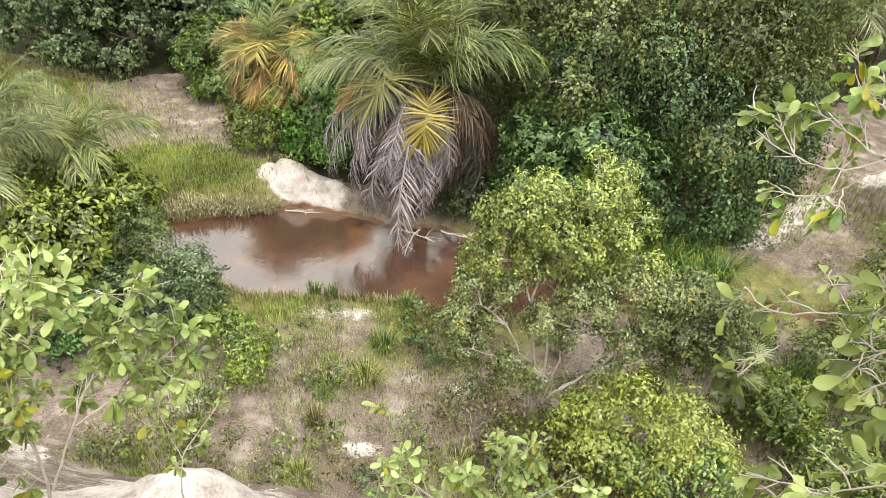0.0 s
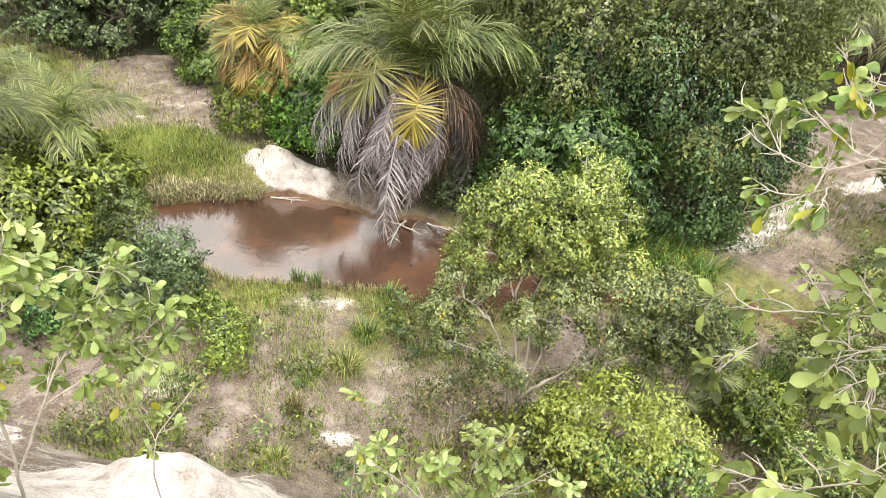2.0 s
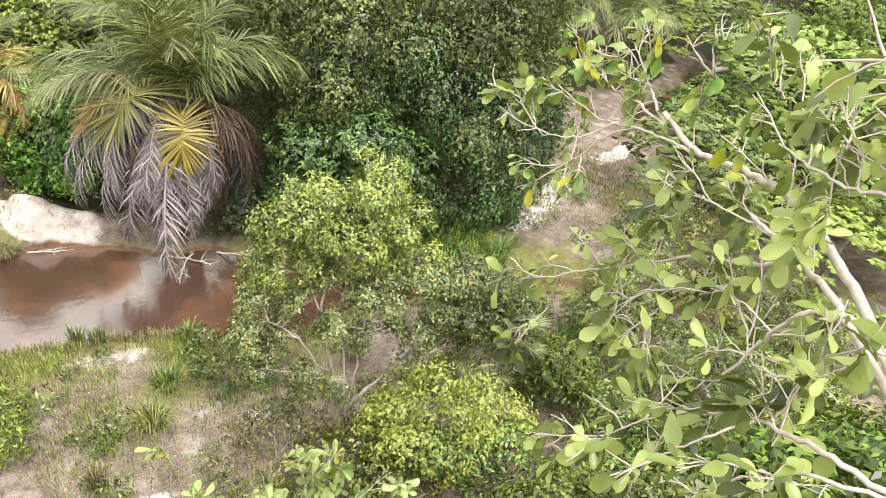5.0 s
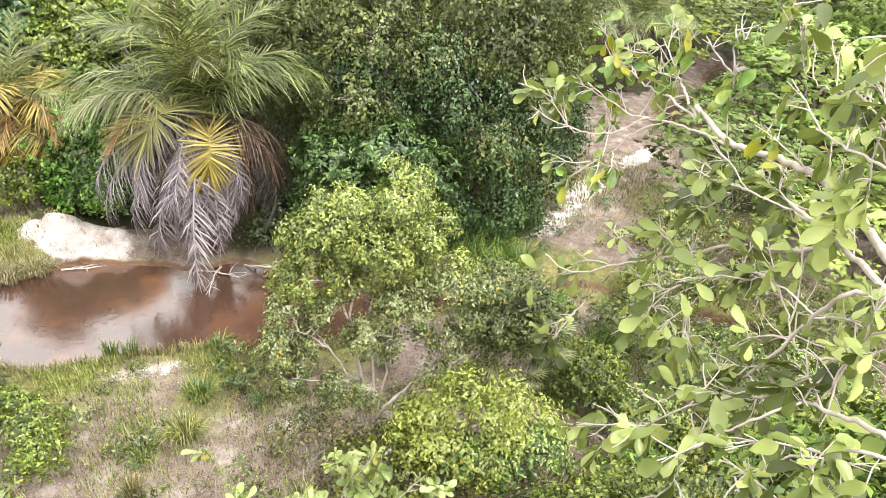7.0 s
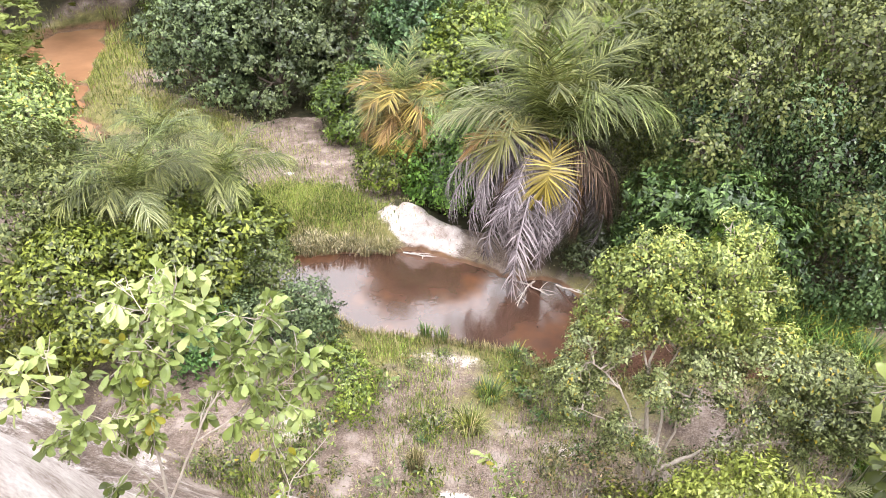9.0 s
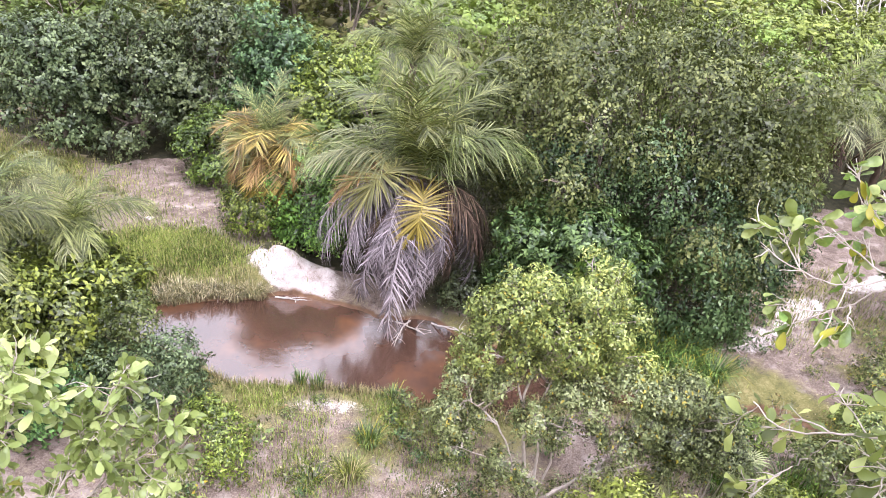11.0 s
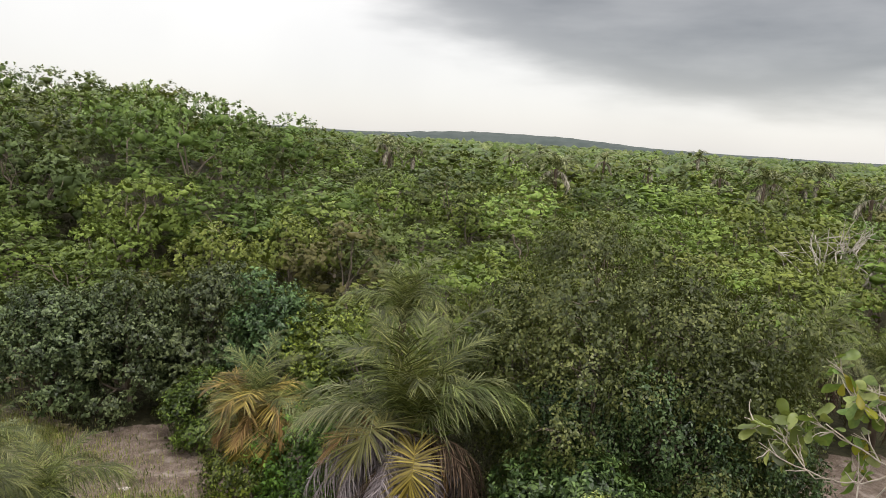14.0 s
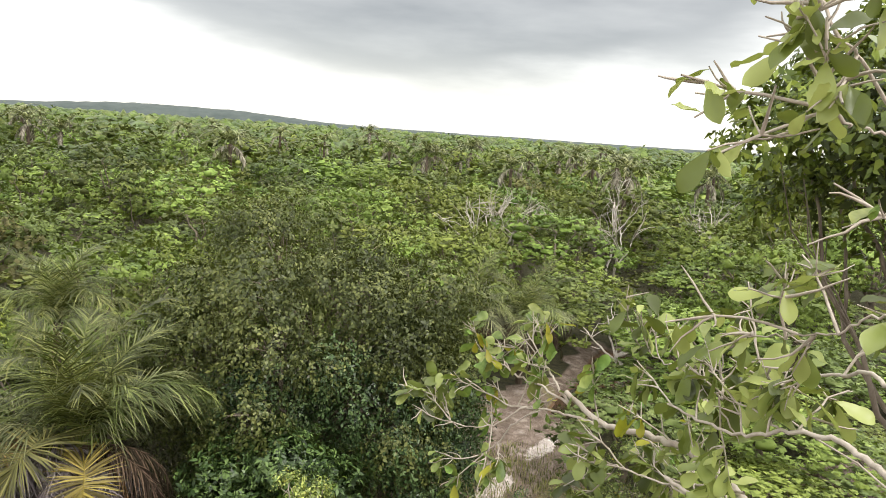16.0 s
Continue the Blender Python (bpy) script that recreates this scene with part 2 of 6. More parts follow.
def ground_material():
    mat, nt, bsdf = shader("earth_sand_and_turf")
    big = noise_of(nt, 0.35, 5)
    mid = noise_of(nt, 2.2, 6, 0.65)
    fine = noise_of(nt, 22.0, 5, 0.7)
    grit = noise_of(nt, 90.0, 2, 0.6)
    earth = ramp_of(nt, mid, [(0.33, (0.105, 0.074, 0.056)), (0.5, (0.26, 0.195, 0.155)), (0.68, (0.42, 0.335, 0.28))])
    litter = ramp_of(nt, fine, [(0.4, (0.07, 0.05, 0.04)), (0.52, (0.27, 0.21, 0.165)), (0.64, (0.52, 0.44, 0.37))])
    earth = mix_of(nt, 0.5, earth, litter)
    sand = ramp_of(nt, calc(nt, "ADD", calc(nt, "MULTIPLY", mid, 0.6), calc(nt, "MULTIPLY", fine, 0.4)),
                   [(0.34, (0.26, 0.19, 0.15)), (0.46, (0.56, 0.48, 0.43)), (0.60, (0.80, 0.74, 0.69))])
    turf = ramp_of(nt, calc(nt, "ADD", calc(nt, "MULTIPLY", mid, 0.5), calc(nt, "MULTIPLY", fine, 0.5)),
                   [(0.36, (0.085, 0.085, 0.03)), (0.5, (0.20, 0.19, 0.065)), (0.64, (0.36, 0.31, 0.14))])
    mud = ramp_of(nt, mid, [(0.3, (0.10, 0.055, 0.03)), (0.7, (0.26, 0.15, 0.08))])
    forest_and_shade = ramp_of(nt, mid, [(0.3, (0.03, 0.028, 0.016)), (0.7, (0.09, 0.085, 0.04))])

    def zone(name, lo, hi, wobble=0.5):
        m = nt.nodes.new("ShaderNodeMapRange")
        m.interpolation_type = "SMOOTHSTEP"
        m.inputs[1].default_value, m.inputs[2].default_value = lo, hi
        both = calc(nt, "ADD", calc(nt, "MULTIPLY", mid, 0.6), calc(nt, "MULTIPLY", fine, 0.4))
        nt.links.new(calc(nt, "ADD", attribute_of(nt, name), calc(nt, "MULTIPLY", calc(nt, "SUBTRACT", both, 0.5), wobble * 2)), m.inputs[0])
        return m.outputs[0]

    blot = noise_of(nt, 1.05, 5, 0.6)
    pale = nt.nodes.new("ShaderNodeMapRange")
    pale.inputs[1].default_value, pale.inputs[2].default_value, pale.inputs[4].default_value = 0.54, 0.66, 0.75
    nt.links.new(blot, pale.inputs[0])
    humus = nt.nodes.new("ShaderNodeMapRange")
    humus.inputs[1].default_value, humus.inputs[2].default_value, humus.inputs[4].default_value = 0.46, 0.34, 0.75
    nt.links.new(blot, humus.inputs[0])
    earth = mix_of(nt, pale.outputs[0], earth, (0.50, 0.42, 0.37))
    earth = mix_of(nt, humus.outputs[0], earth, (0.12, 0.085, 0.065))
    col = mix_of(nt, zone("turf", 0.35, 0.65), earth, turf)
    col = mix_of(nt, zone("sand", 0.4, 0.62), col, sand)
    col = mix_of(nt, zone("forest_and_shade", 0.35, 0.7, 0.3), col, forest_and_shade)
    col = mix_of(nt, zone("mud", 0.35, 0.6, 0.25), col, mud)
    col = mix_of(nt, 0.35, col, ramp_of(nt, big, [(0.3, (0.72, 0.70, 0.68)), (0.7, (1.0, 1.0, 1.0))]), "MULTIPLY")
    nt.links.new(col, bsdf.inputs["Base Color"])
    wet = zone("mud", 0.4, 0.9, 0.2)
    rough = nt.nodes.new("ShaderNodeMapRange")
    rough.inputs[3].default_value, rough.inputs[4].default_value = 0.92, 0.35
    nt.links.new(wet, rough.inputs[0])
    nt.links.new(rough.outputs[0], bsdf.inputs["Roughness"])
    bsdf.inputs["Specular IOR Level"].default_value = 0.3
    h = calc(nt, "ADD", calc(nt, "MULTIPLY", fine, 0.7), calc(nt, "MULTIPLY", grit, 0.3))
    nt.links.new(bump_of(nt, h, 0.9, 0.09), bsdf.inputs["Normal"])
    return mat


def water_material():
    mat, nt, bsdf = shader("muddy_water")
    big = noise_of(nt, 0.42, 4, 0.6)
    col = ramp_of(nt, big, [(0.38, (0.06, 0.033, 0.022)), (0.54, (0.085, 0.045, 0.029)), (0.66, (0.13, 0.062, 0.032)), (0.78, (0.18, 0.088, 0.045))])
    # the reach upstream carries pale orange silt
    where = nt.nodes.new("ShaderNodeSeparateXYZ")
    nt.links.new(nt.nodes.new("ShaderNodeTexCoord").outputs["Object"], where.inputs[0])
    silt = nt.nodes.new("ShaderNodeMapRange")
    silt.inputs[1].default_value, silt.inputs[2].default_value = -17.0, -26.0
    nt.links.new(where.outputs[0], silt.inputs[0])
    col = mix_of(nt, silt.outputs[0], col, ramp_of(nt, big, [(0.35, (0.27, 0.14, 0.07)), (0.65, (0.37, 0.2, 0.105))]))
    nt.links.new(col, bsdf.inputs["Base Color"])
    bsdf.inputs["Roughness"].default_value = 0.11
    bsdf.inputs["IOR"].default_value = 1.62
    bsdf.inputs["Specular IOR Level"].default_value = 1.0
    ripple = noise_of(nt, 5.0, 3, 0.5)
    nt.links.new(bump_of(nt, ripple, 0.2, 0.02), bsdf.inputs["Normal"])
    return mat


EARTH = ground_material()
WATER = water_material()


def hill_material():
    mat, nt, bsdf = shader("hazed_distant_hill")
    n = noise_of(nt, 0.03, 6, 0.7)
    # grey-blue of the haze over distance is put into the ridge colour
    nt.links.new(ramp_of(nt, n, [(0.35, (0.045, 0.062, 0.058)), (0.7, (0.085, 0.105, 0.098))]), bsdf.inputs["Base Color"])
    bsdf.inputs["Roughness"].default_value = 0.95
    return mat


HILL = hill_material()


# ---- building blocks ----
def unit(v):
    return v / np.maximum(np.linalg.norm(v, axis=-1, keepdims=True), 1e-9)


def make_mesh(name, chunks, mat, smooth=False):
    """A mesh from chunks of (vertices, faces); faces of three or four corners."""
    verts, loops, sizes, base = [], [], [], 0
    normals = []
    for v, f, *nn in chunks:
        v, f = np.asarray(v, np.float32).reshape(-1, 3), np.asarray(f, np.int32)
        if len(f) == 0:
            continue
        verts.append(v)
        normals.append(np.asarray(nn[0], np.float32) if nn else np.zeros_like(v))
        loops.append((f + base).ravel())
        sizes.append(np.full(len(f), f.shape[1], np.int32))
        base += len(v)
    verts, loops, sizes = np.concatenate(verts), np.concatenate(loops), np.concatenate(sizes)
    me = bpy.data.meshes.new(name)
    me.vertices.add(len(verts))
    me.vertices.foreach_set("co", verts.ravel())
    me.loops.add(len(loops))
    me.loops.foreach_set("vertex_index", loops)
    me.polygons.add(len(sizes))
    starts = np.concatenate(([0], np.cumsum(sizes)[:-1])).astype(np.int32)
    me.polygons.foreach_set("loop_start", starts)
    me.polygons.foreach_set("loop_total", sizes)
    shaped = any(len(c) > 2 for c in chunks)
    if smooth or shaped:
        me.polygons.foreach_set("use_smooth", np.ones(len(sizes), bool))
    me.update(calc_edges=True)
    if shaped:
        me.normals_split_custom_set_from_vertices(np.concatenate(normals))
    me.materials.append(mat)
    return me


def thing(name, place, label, category, group="", kind=""):
    ob = new(name)
    ob.empty_display_size = 0.2
    ob.matrix_basis = Matrix.Translation(place)
    return tagged(ob, label, category, group, kind)


def part(name, me, parent, label="", m=None, kind=""):
    ob = new(name, me)
    ob.parent = parent
    if m is not None:
        ob.matrix_basis = m
    return tagged(ob, label, kind=kind)


def tube(points, radii, sides=6):
    p = np.asarray(points, float)
    r = np.broadcast_to(np.asarray(radii, float), (len(p),))
    t = unit(np.gradient(p, axis=0))
    ref = np.where(np.abs(t[:, 2:3]) > 0.9, [[1.0, 0, 0]], [[0, 0, 1.0]])
    a = unit(np.cross(t, ref))
    b = np.cross(t, a)
    ang = np.linspace(0, 2 * np.pi, sides, endpoint=False)
    ring = a[:, None] * np.cos(ang)[None, :, None] + b[:, None] * np.sin(ang)[None, :, None]
    v = (p[:, None] + ring * r[:, None, None]).reshape(-1, 3)
    i = np.arange(len(p) - 1)[:, None] * sides
    j = np.arange(sides)[None]
    k = (j + 1) % sides
    f = np.stack([i + j, i + k, i + sides + k, i + sides + j], -1).reshape(-1, 4)
    return v, f


def curve_to(rng, a, b, n=7, sag=0.0, wild=0.08):
    """A slightly crooked line from a to b."""
    a, b = np.asarray(a, float), np.asarray(b, float)
    s = np.linspace(0, 1, n)[:, None]
    d = np.linalg.norm(b - a)
    p = a + (b - a) * s + rng.normal(0, wild * d, (1, 3)) * np.sin(np.pi * s) + rng.normal(0, wild * d * 0.3, (n, 3)) * np.sin(np.pi * s)
    p[:, 2] += sag * d * np.sin(np.pi * s[:, 0])
    return p


def faced(v, f, n):
    """Faces turned so that they look the way of the given vertex normals."""
    a, b, c = v[f[:, 0]], v[f[:, 1]], v[f[:, 2]]
    away = (np.cross(b - a, c - a) * n[f[:, 0]]).sum(1) < 0
    f = f.copy()
    f[away] = f[away][:, ::-1]
    return v, f, n


def leaf_blades(p, d, nrm, length, width, blunt=False):
    """Pointed leaves, folded along the midrib: two triangles each."""
    n = len(p)
    d = unit(d)
    side = unit(np.cross(d, nrm))
    up = np.cross(side, d)
    length, width = np.broadcast_to(length, (n,))[:, None], np.broadcast_to(width, (n,))[:, None]
    if blunt:
        v = np.stack([p - side * width * 0.5, p + side * width * 0.5, p + d * length * 1.15], 1).reshape(-1, 3)
        return v, np.arange(n * 3).reshape(-1, 3)
    mid = p + d * length * 0.45 + up * width * 0.22
    v = np.stack([p, mid + side * width * 0.5, p + d * length - up * length * 0.12, mid - side * width * 0.5], 1).reshape(-1, 3)
    i = np.arange(n)[:, None] * 4
    f = np.concatenate([i + [[0, 1, 2]], i + [[0, 2, 3]]])
    return v, f


ICO = bmesh.new()
bmesh.ops.create_icosphere(ICO, subdivisions=2, radius=1.0)
ICO_V = np.array([v.co[:] for v in ICO.verts])
ICO_F = np.array([[v.index for v in f.verts] for f in ICO.faces])
ICO.free()


def foliage(rng, clumps, sprays, per_spray, leaf, ratio=0.5, droop=0.0, spray_len=0.45, low=-0.35, shell=0.62, loose=0.3, blunt=False, dome=0.4):
    """Leaf sprays over the outside of many clumps. clumps: rows of centre and three radii."""
    clumps = np.asarray(clumps, float)
    size = clumps[:, 3] * clumps[:, 4] + clumps[:, 4] * clumps[:, 5] + clumps[:, 3] * clumps[:, 5]
    count = np.maximum(6, (sprays * size / size.sum()).astype(int))
    which = np.repeat(np.arange(len(clumps)), count)
    n = len(which)
    # leaves stand on the side that looks out of the crown
    middle = clumps[:, :3].mean(0) - [0, 0, clumps[:, 5].mean()]
    outward = unit(clumps[:, :3] - middle)[which]
    out = unit(rng.normal(0, 1, (n, 3)))
    for _ in range(6):
        bad = (out[:, 2] < low) | ((out * outward).sum(1) < -0.15)
        out[bad] = unit(rng.normal(0, 1, (int(bad.sum()), 3)))
    rad = shell + (1.06 - shell) * rng.random((n, 1)) ** 0.6
    wave, phase = rng.normal(0, 3.4, (len(clumps), 3)), rng.uniform(0, 6.3, len(clumps))
    rad = rad * (1 + 0.2 * np.sin((out * wave[which]).sum(1) + phase[which])[:, None] + rng.normal(0, 0.09, (n, 1)))
    start = clumps[which, :3] + out * clumps[which, 3:6] * rad
    axis = unit(out * 0.8 + [0, 0, 0.35 - 1.3 * droop] + rng.normal(0, 0.38, (n, 3)))
    k = per_spray
    s = np.tile(np.linspace(0.3, 1, k), n)[:, None]
    size_of = np.repeat(rng.uniform(0.75, 1.25, n), k)
    start, axis, out = np.repeat(start, k, 0), np.repeat(axis, k, 0), np.repeat(out, k, 0)
    m = len(start)
    bend = np.concatenate([np.zeros((m, 2)), -droop * s ** 2 * spray_len * 0.6], 1)
    p = start + axis * s * spray_len + bend + rng.normal(0, leaf * 0.16, (m, 3))
    # leaves stand round the end of their twig like a loose rosette
    turn = np.cross(axis, unit(rng.normal(0, 1, (m, 3))))
    d = unit(axis * 0.45 + unit(turn) * 0.9 + rng.normal(0, 0.2, (m, 3)) + [0, 0, -0.12 - droop * 0.7])
    nrm = unit(axis * 0.7 * loose / 0.3 + out * (1.0 - loose * 2.1) + [0, 0, 0.4] + rng.normal(0, loose, (m, 3)))
    ln = leaf * size_of * rng.uniform(0.65, 1.25, m)
    v, f = leaf_blades(p, d, nrm, ln, ln * ratio, blunt)
    # the crown is lit as one rounded mass: leaves share the lie of their clump
    owner = clumps[np.repeat(which, k)]
    whole = clumps[:, :3].mean(0)
    extent = np.abs(clumps[:, :3] - whole).max(0) + clumps[:, 3:6].mean(0)
    lie = unit((p - owner[:, :3]) / owner[:, 3:6] ** 2 * owner[:, 3:4]) + 0.5 * unit((p - whole) / extent ** 2 * extent[0]) + [0, 0, 0.15]
    flip = np.sign((nrm * lie).sum(1, keepdims=True))
    lie = unit(unit(lie) * dome + nrm * flip * (1 - dome) + rng.normal(0, 0.12, (m, 3)))
    return faced(v, f, np.repeat(lie, len(v) // m, 0))


LUMP = bmesh.new()
bmesh.ops.create_icosphere(LUMP, subdivisions=1, radius=1.0)
LUMP_V = np.array([v.co[:] for v in LUMP.verts])
LUMP_F = np.array([[v.index for v in f.verts] for f in LUMP.faces])
LUMP.free()


def hearts(rng, clumps, share, ball=(ICO_V, ICO_F)):
    """Solid lumps added inside the clumps to block light and close the crown."""
    out = []
    for c in np.asarray(clumps, float):
        wob = share * (1 + rng.normal(0, 0.24, (len(ball[0]), 1)))
        out.append(faced(c[:3] + ball[0] * c[3:6] * wob, ball[1], ball[0]))
    return out


def inner_leaves(rng, clumps, per, leaf, blunt=False):
    """Larger leaves inside the clumps, which close the crown."""
    clumps = np.asarray(clumps, float)
    which = np.repeat(np.arange(len(clumps)), per)
    n = len(which)
    p = clumps[which, :3] + unit(rng.normal(0, 1, (n, 3))) * clumps[which, 3:6] * (0.6 * rng.random((n, 1)) ** 0.5)
    ln = leaf * rng.uniform(0.7, 1.2, n)
    return leaf_blades(p, unit(rng.normal(0, 1, (n, 3))), unit(rng.normal(0, 1, (n, 3)) + [0, 0, 0.4]), ln, ln * 0.6, blunt)


def limb_work(rng, root, fork, clumps, thick, stems=1):
    """Stem from root to fork and limbs out to each clump, with twigs inside it."""
    trunk, limbs = [], []
    root, fork = np.asarray(root, float), np.asarray(fork, float)
    trunk.append(tube(curve_to(rng, root - [0, 0, 0.3], fork, 8, wild=0.05), np.linspace(thick, thick * 0.62, 8), 9))
    for c in np.asarray(clumps, float):
        s = rng.uniform(0.55, 1.0)
        a = root + (fork - root) * s
        b = c[:3] + [0, 0, c[5] * 0.1]
        line = curve_to(rng, a, b, 8, 0.06, 0.07)
        limbs.append(tube(line, np.linspace(thick * 0.45, thick * 0.12, 8), 6))
        for _ in range(4):
            e = c[:3] + unit(rng.normal(0, 1, 3) + [0, 0, 0.4]) * c[3:6] * 0.85
            limbs.append(tube(curve_to(rng, line[rng.integers(4, 8)], e, 5, 0.03, 0.09), np.linspace(thick * 0.13, thick * 0.03, 5), 4))
    return trunk, limbs


def crown_clumps(rng, centre, radii, count, size, flat=0.8):
    """Clumps spread over a crown-shaped shell."""
    i = np.arange(count) + 0.5
    z = 1 - 1.45 * i / count
    a = np.pi * (1 + 5 ** 0.5) * i + rng.uniform(0, 6)
    r = np.sqrt(np.maximum(0, 1 - z * z))
    d = np.stack([r * np.cos(a), r * np.sin(a), z], 1) + rng.normal(0, 0.13, (count, 3))
    c = np.asarray(centre) + d * np.asarray(radii) * rng.uniform(0.66, 0.94, (count, 1))
    s = size * rng.uniform(0.6, 1.25, count)
    return np.column_stack([c, s, s * rng.uniform(0.85, 1.15, count), s * flat])


# ---- ground ----
WATER_Z = -0.4
POND = np.array([(-10.6, 17.6), (-10.9, 19.3), (-8.7, 20.0), (-7.3, 20.6), (-6.1, 20.9), (-4.3, 20.8), (-2.7, 20.1), (-1.1, 20.4), (0.9, 19.4),
                 (3.0, 18.6), (3.4, 16.9), (1.9, 16.0), (0.1, 15.8), (-2.2, 16.3), (-4.4, 16.1), (-6.1, 16.0), (-7.4, 16.2), (-9.1, 16.9)])
CREEKS = (
    ([(-10.0, 18.4), (-15.0, 20.0), (-21.0, 23.5), (-27.0, 27.5), (-30.6, 32.5), (-34.8, 36.8), (-36.2, 40.4)], (1.0, 0.9, 0.8, 0.7, 0.8, 2.7, 1.6)),
    ([(2.6, 17.4), (6.5, 17.2), (11.2, 17.6), (13.6, 15.6), (17.0, 14.0)], (0.8, 0.1, 0.02, 0.12, 0.2)),
    ([(22.4, 30.2), (24.6, 31.2), (27.5, 33.0), (31.0, 38.0)], (1.0, 1.7, 1.3, 0.8)),
)


def to_segment(x, y, a, b):
    ax, ay, bx, by = *a, *b
    dx, dy = bx - ax, by - ay
    s = np.clip(((x - ax) * dx + (y - ay) * dy) / (dx * dx + dy * dy), 0, 1)
    return np.hypot(x - ax - s * dx, y - ay - s * dy), s


def waves(x, y, scale, seed):
    """Smooth ground noise of about -1 to 1."""
    rng = np.random.default_rng(seed)
    out = np.zeros_like(x)
    for k in range(7):
        a, ph, f = rng.uniform(0, 2 * np.pi), rng.uniform(0, 6), scale * rng.uniform(0.6, 1.9)
        out += np.sin((x * np.cos(a) + y * np.sin(a)) * f + ph + 1.3 * np.sin((y * np.cos(a) - x * np.sin(a)) * f * 0.7 + ph * 2))
    return out / 4.0


def wetness(x, y):
    """Metres inside the water's edge; negative on land."""
    x, y = np.asarray(x, float), np.asarray(y, float)
    best = np.full(x.shape, 1e9)
    inside = np.zeros(x.shape, bool)
    n = len(POND)
    for i in range(n):
        a, b = POND[i], POND[(i + 1) % n]
        best = np.minimum(best, to_segment(x, y, a, b)[0])
        with np.errstate(divide="ignore", invalid="ignore"):
            cross = ((a[1] > y) != (b[1] > y)) & (x < (b[0] - a[0]) * (y - a[1]) / (b[1] - a[1] + 1e-12) + a[0])
        inside ^= cross
    d = np.where(inside, best, -best)
    for line, half in CREEKS:
        for i in range(len(line) - 1):
            dist, s = to_segment(x, y, line[i], line[i + 1])
            d = np.maximum(d, half[i] + (half[i + 1] - half[i]) * s - dist)
    return d + 0.16 * waves(x, y, 1.6, 3) + 0.07 * waves(x, y, 5.0, 4)


def step(a, b, v):
    s = np.clip((v - a) / (b - a), 0, 1)
    return s * s * (3 - 2 * s)


def spot(x, y, cx, cy, rx, ry, turn=0.0):
    c, s = math.cos(radians(turn)), math.sin(radians(turn))
    u, v = (x - cx) * c + (y - cy) * s, -(x - cx) * s + (y - cy) * c
    return np.exp(-((u / rx) ** 2 + (v / ry) ** 2))


def height(x, y):
    x, y = np.asarray(x, float), np.asarray(y, float)
    z = 0.10 * waves(x, y, 0.5, 1) + 0.05 * waves(x, y, 1.9, 2)
    # the bluff on which the camera stands
    foot = 7.6 + step(0, -4, x) * 1.2 + np.clip(-x - 4, 0, 60) * 0.17 + np.clip(x - 9, 0, 60) * 0.08 + 0.35 * waves(x, y, 0.6, 5)
    s = np.clip(foot - y, 0, None)
    bluff = np.where(s < 3.5, 1.2 * s, 4.2 + 2.25 * (s - 3.5))
    bluff = 13.2 - np.logaddexp(0, (13.2 - bluff) * 2.0) / 2.0
    bluff = np.where(s > 0, np.maximum(bluff, 0), 0)
    z = z + bluff * (1 + 0.03 * waves(x, y, 1.2, 6)) + 0.12 * np.clip(bluff, 0, 1) * waves(x, y, 2.2, 8)
    z = z + 1.55 * spot(x, y, -3.9, 6.0, 1.9, 0.9) * (1 + 0.2 * waves(x, y, 2.6, 9) + 0.1 * waves(x, y, 5.5, 15))
    # wooded rise beyond the creek, and the far land
    z = z + (6.4 * step(12, 22, -x) + 4.2 * step(28, 46, -x)) * step(40, 58, y) * (1 - step(92, 135, y))
    z = z + (0.95 * spot(x, y, -6.9, 22.3, 1.0, 0.85) + 0.45 * spot(x, y, -5.4, 21.6, 1.3, 0.55)) * (1 + 0.4 * waves(x, y, 3.2, 14) + 0.25 * waves(x, y, 7.0, 16)) + 0.3 * spot(x, y, 14.0, 23.4, 1.6, 0.8, 35) + 0.3 * spot(x, y, -11, 22.3, 3.0, 1.5)
    d = wetness(x, y)
    shore = WATER_Z + (z - WATER_Z) * step(0.0, 0.75, -d)
    return np.where(d > 0, WATER_Z - 0.35 * np.clip(d, 0, 1.2), shore)


def clearing(x, y):
    """1 where the wood stays open: water, banks, the earth track and the flat below the bluff."""
    d = wetness(x, y)
    c = np.where(d > -1.6, 1.0, 0.0)
    c = np.maximum(c, ((y < 20.0) & (x < 17.5)) * 1.0)
    c = np.maximum(c, spot(x, y, -20.5, 29.0, 9.5, 1.7, -22) > 0.42)
    c = np.maximum(c, spot(x, y, -12.4, 26.4, 6.4, 5.4, 20) > 0.42)
    c = np.maximum(c, spot(x, y, 17.0, 26.5, 3.6, 8.5, -38) > 0.36)
    c = np.maximum(c, spot(x, y, -29.5, 33.0, 4.0, 9.5, -38) > 0.45)
    return c


def grade(lo, hi, fine, growth):
    """Coordinates close together between lo and hi and ever wider beyond."""
    mid = np.arange(lo, hi + fine, fine)
    out, step_, v = [], fine, 0.0
    while v < 5200:
        step_ *= growth
        v += step_
        out.append(v)
    out = np.array(out)
    return np.concatenate([lo - out[::-1], mid, mid[-1] + out])


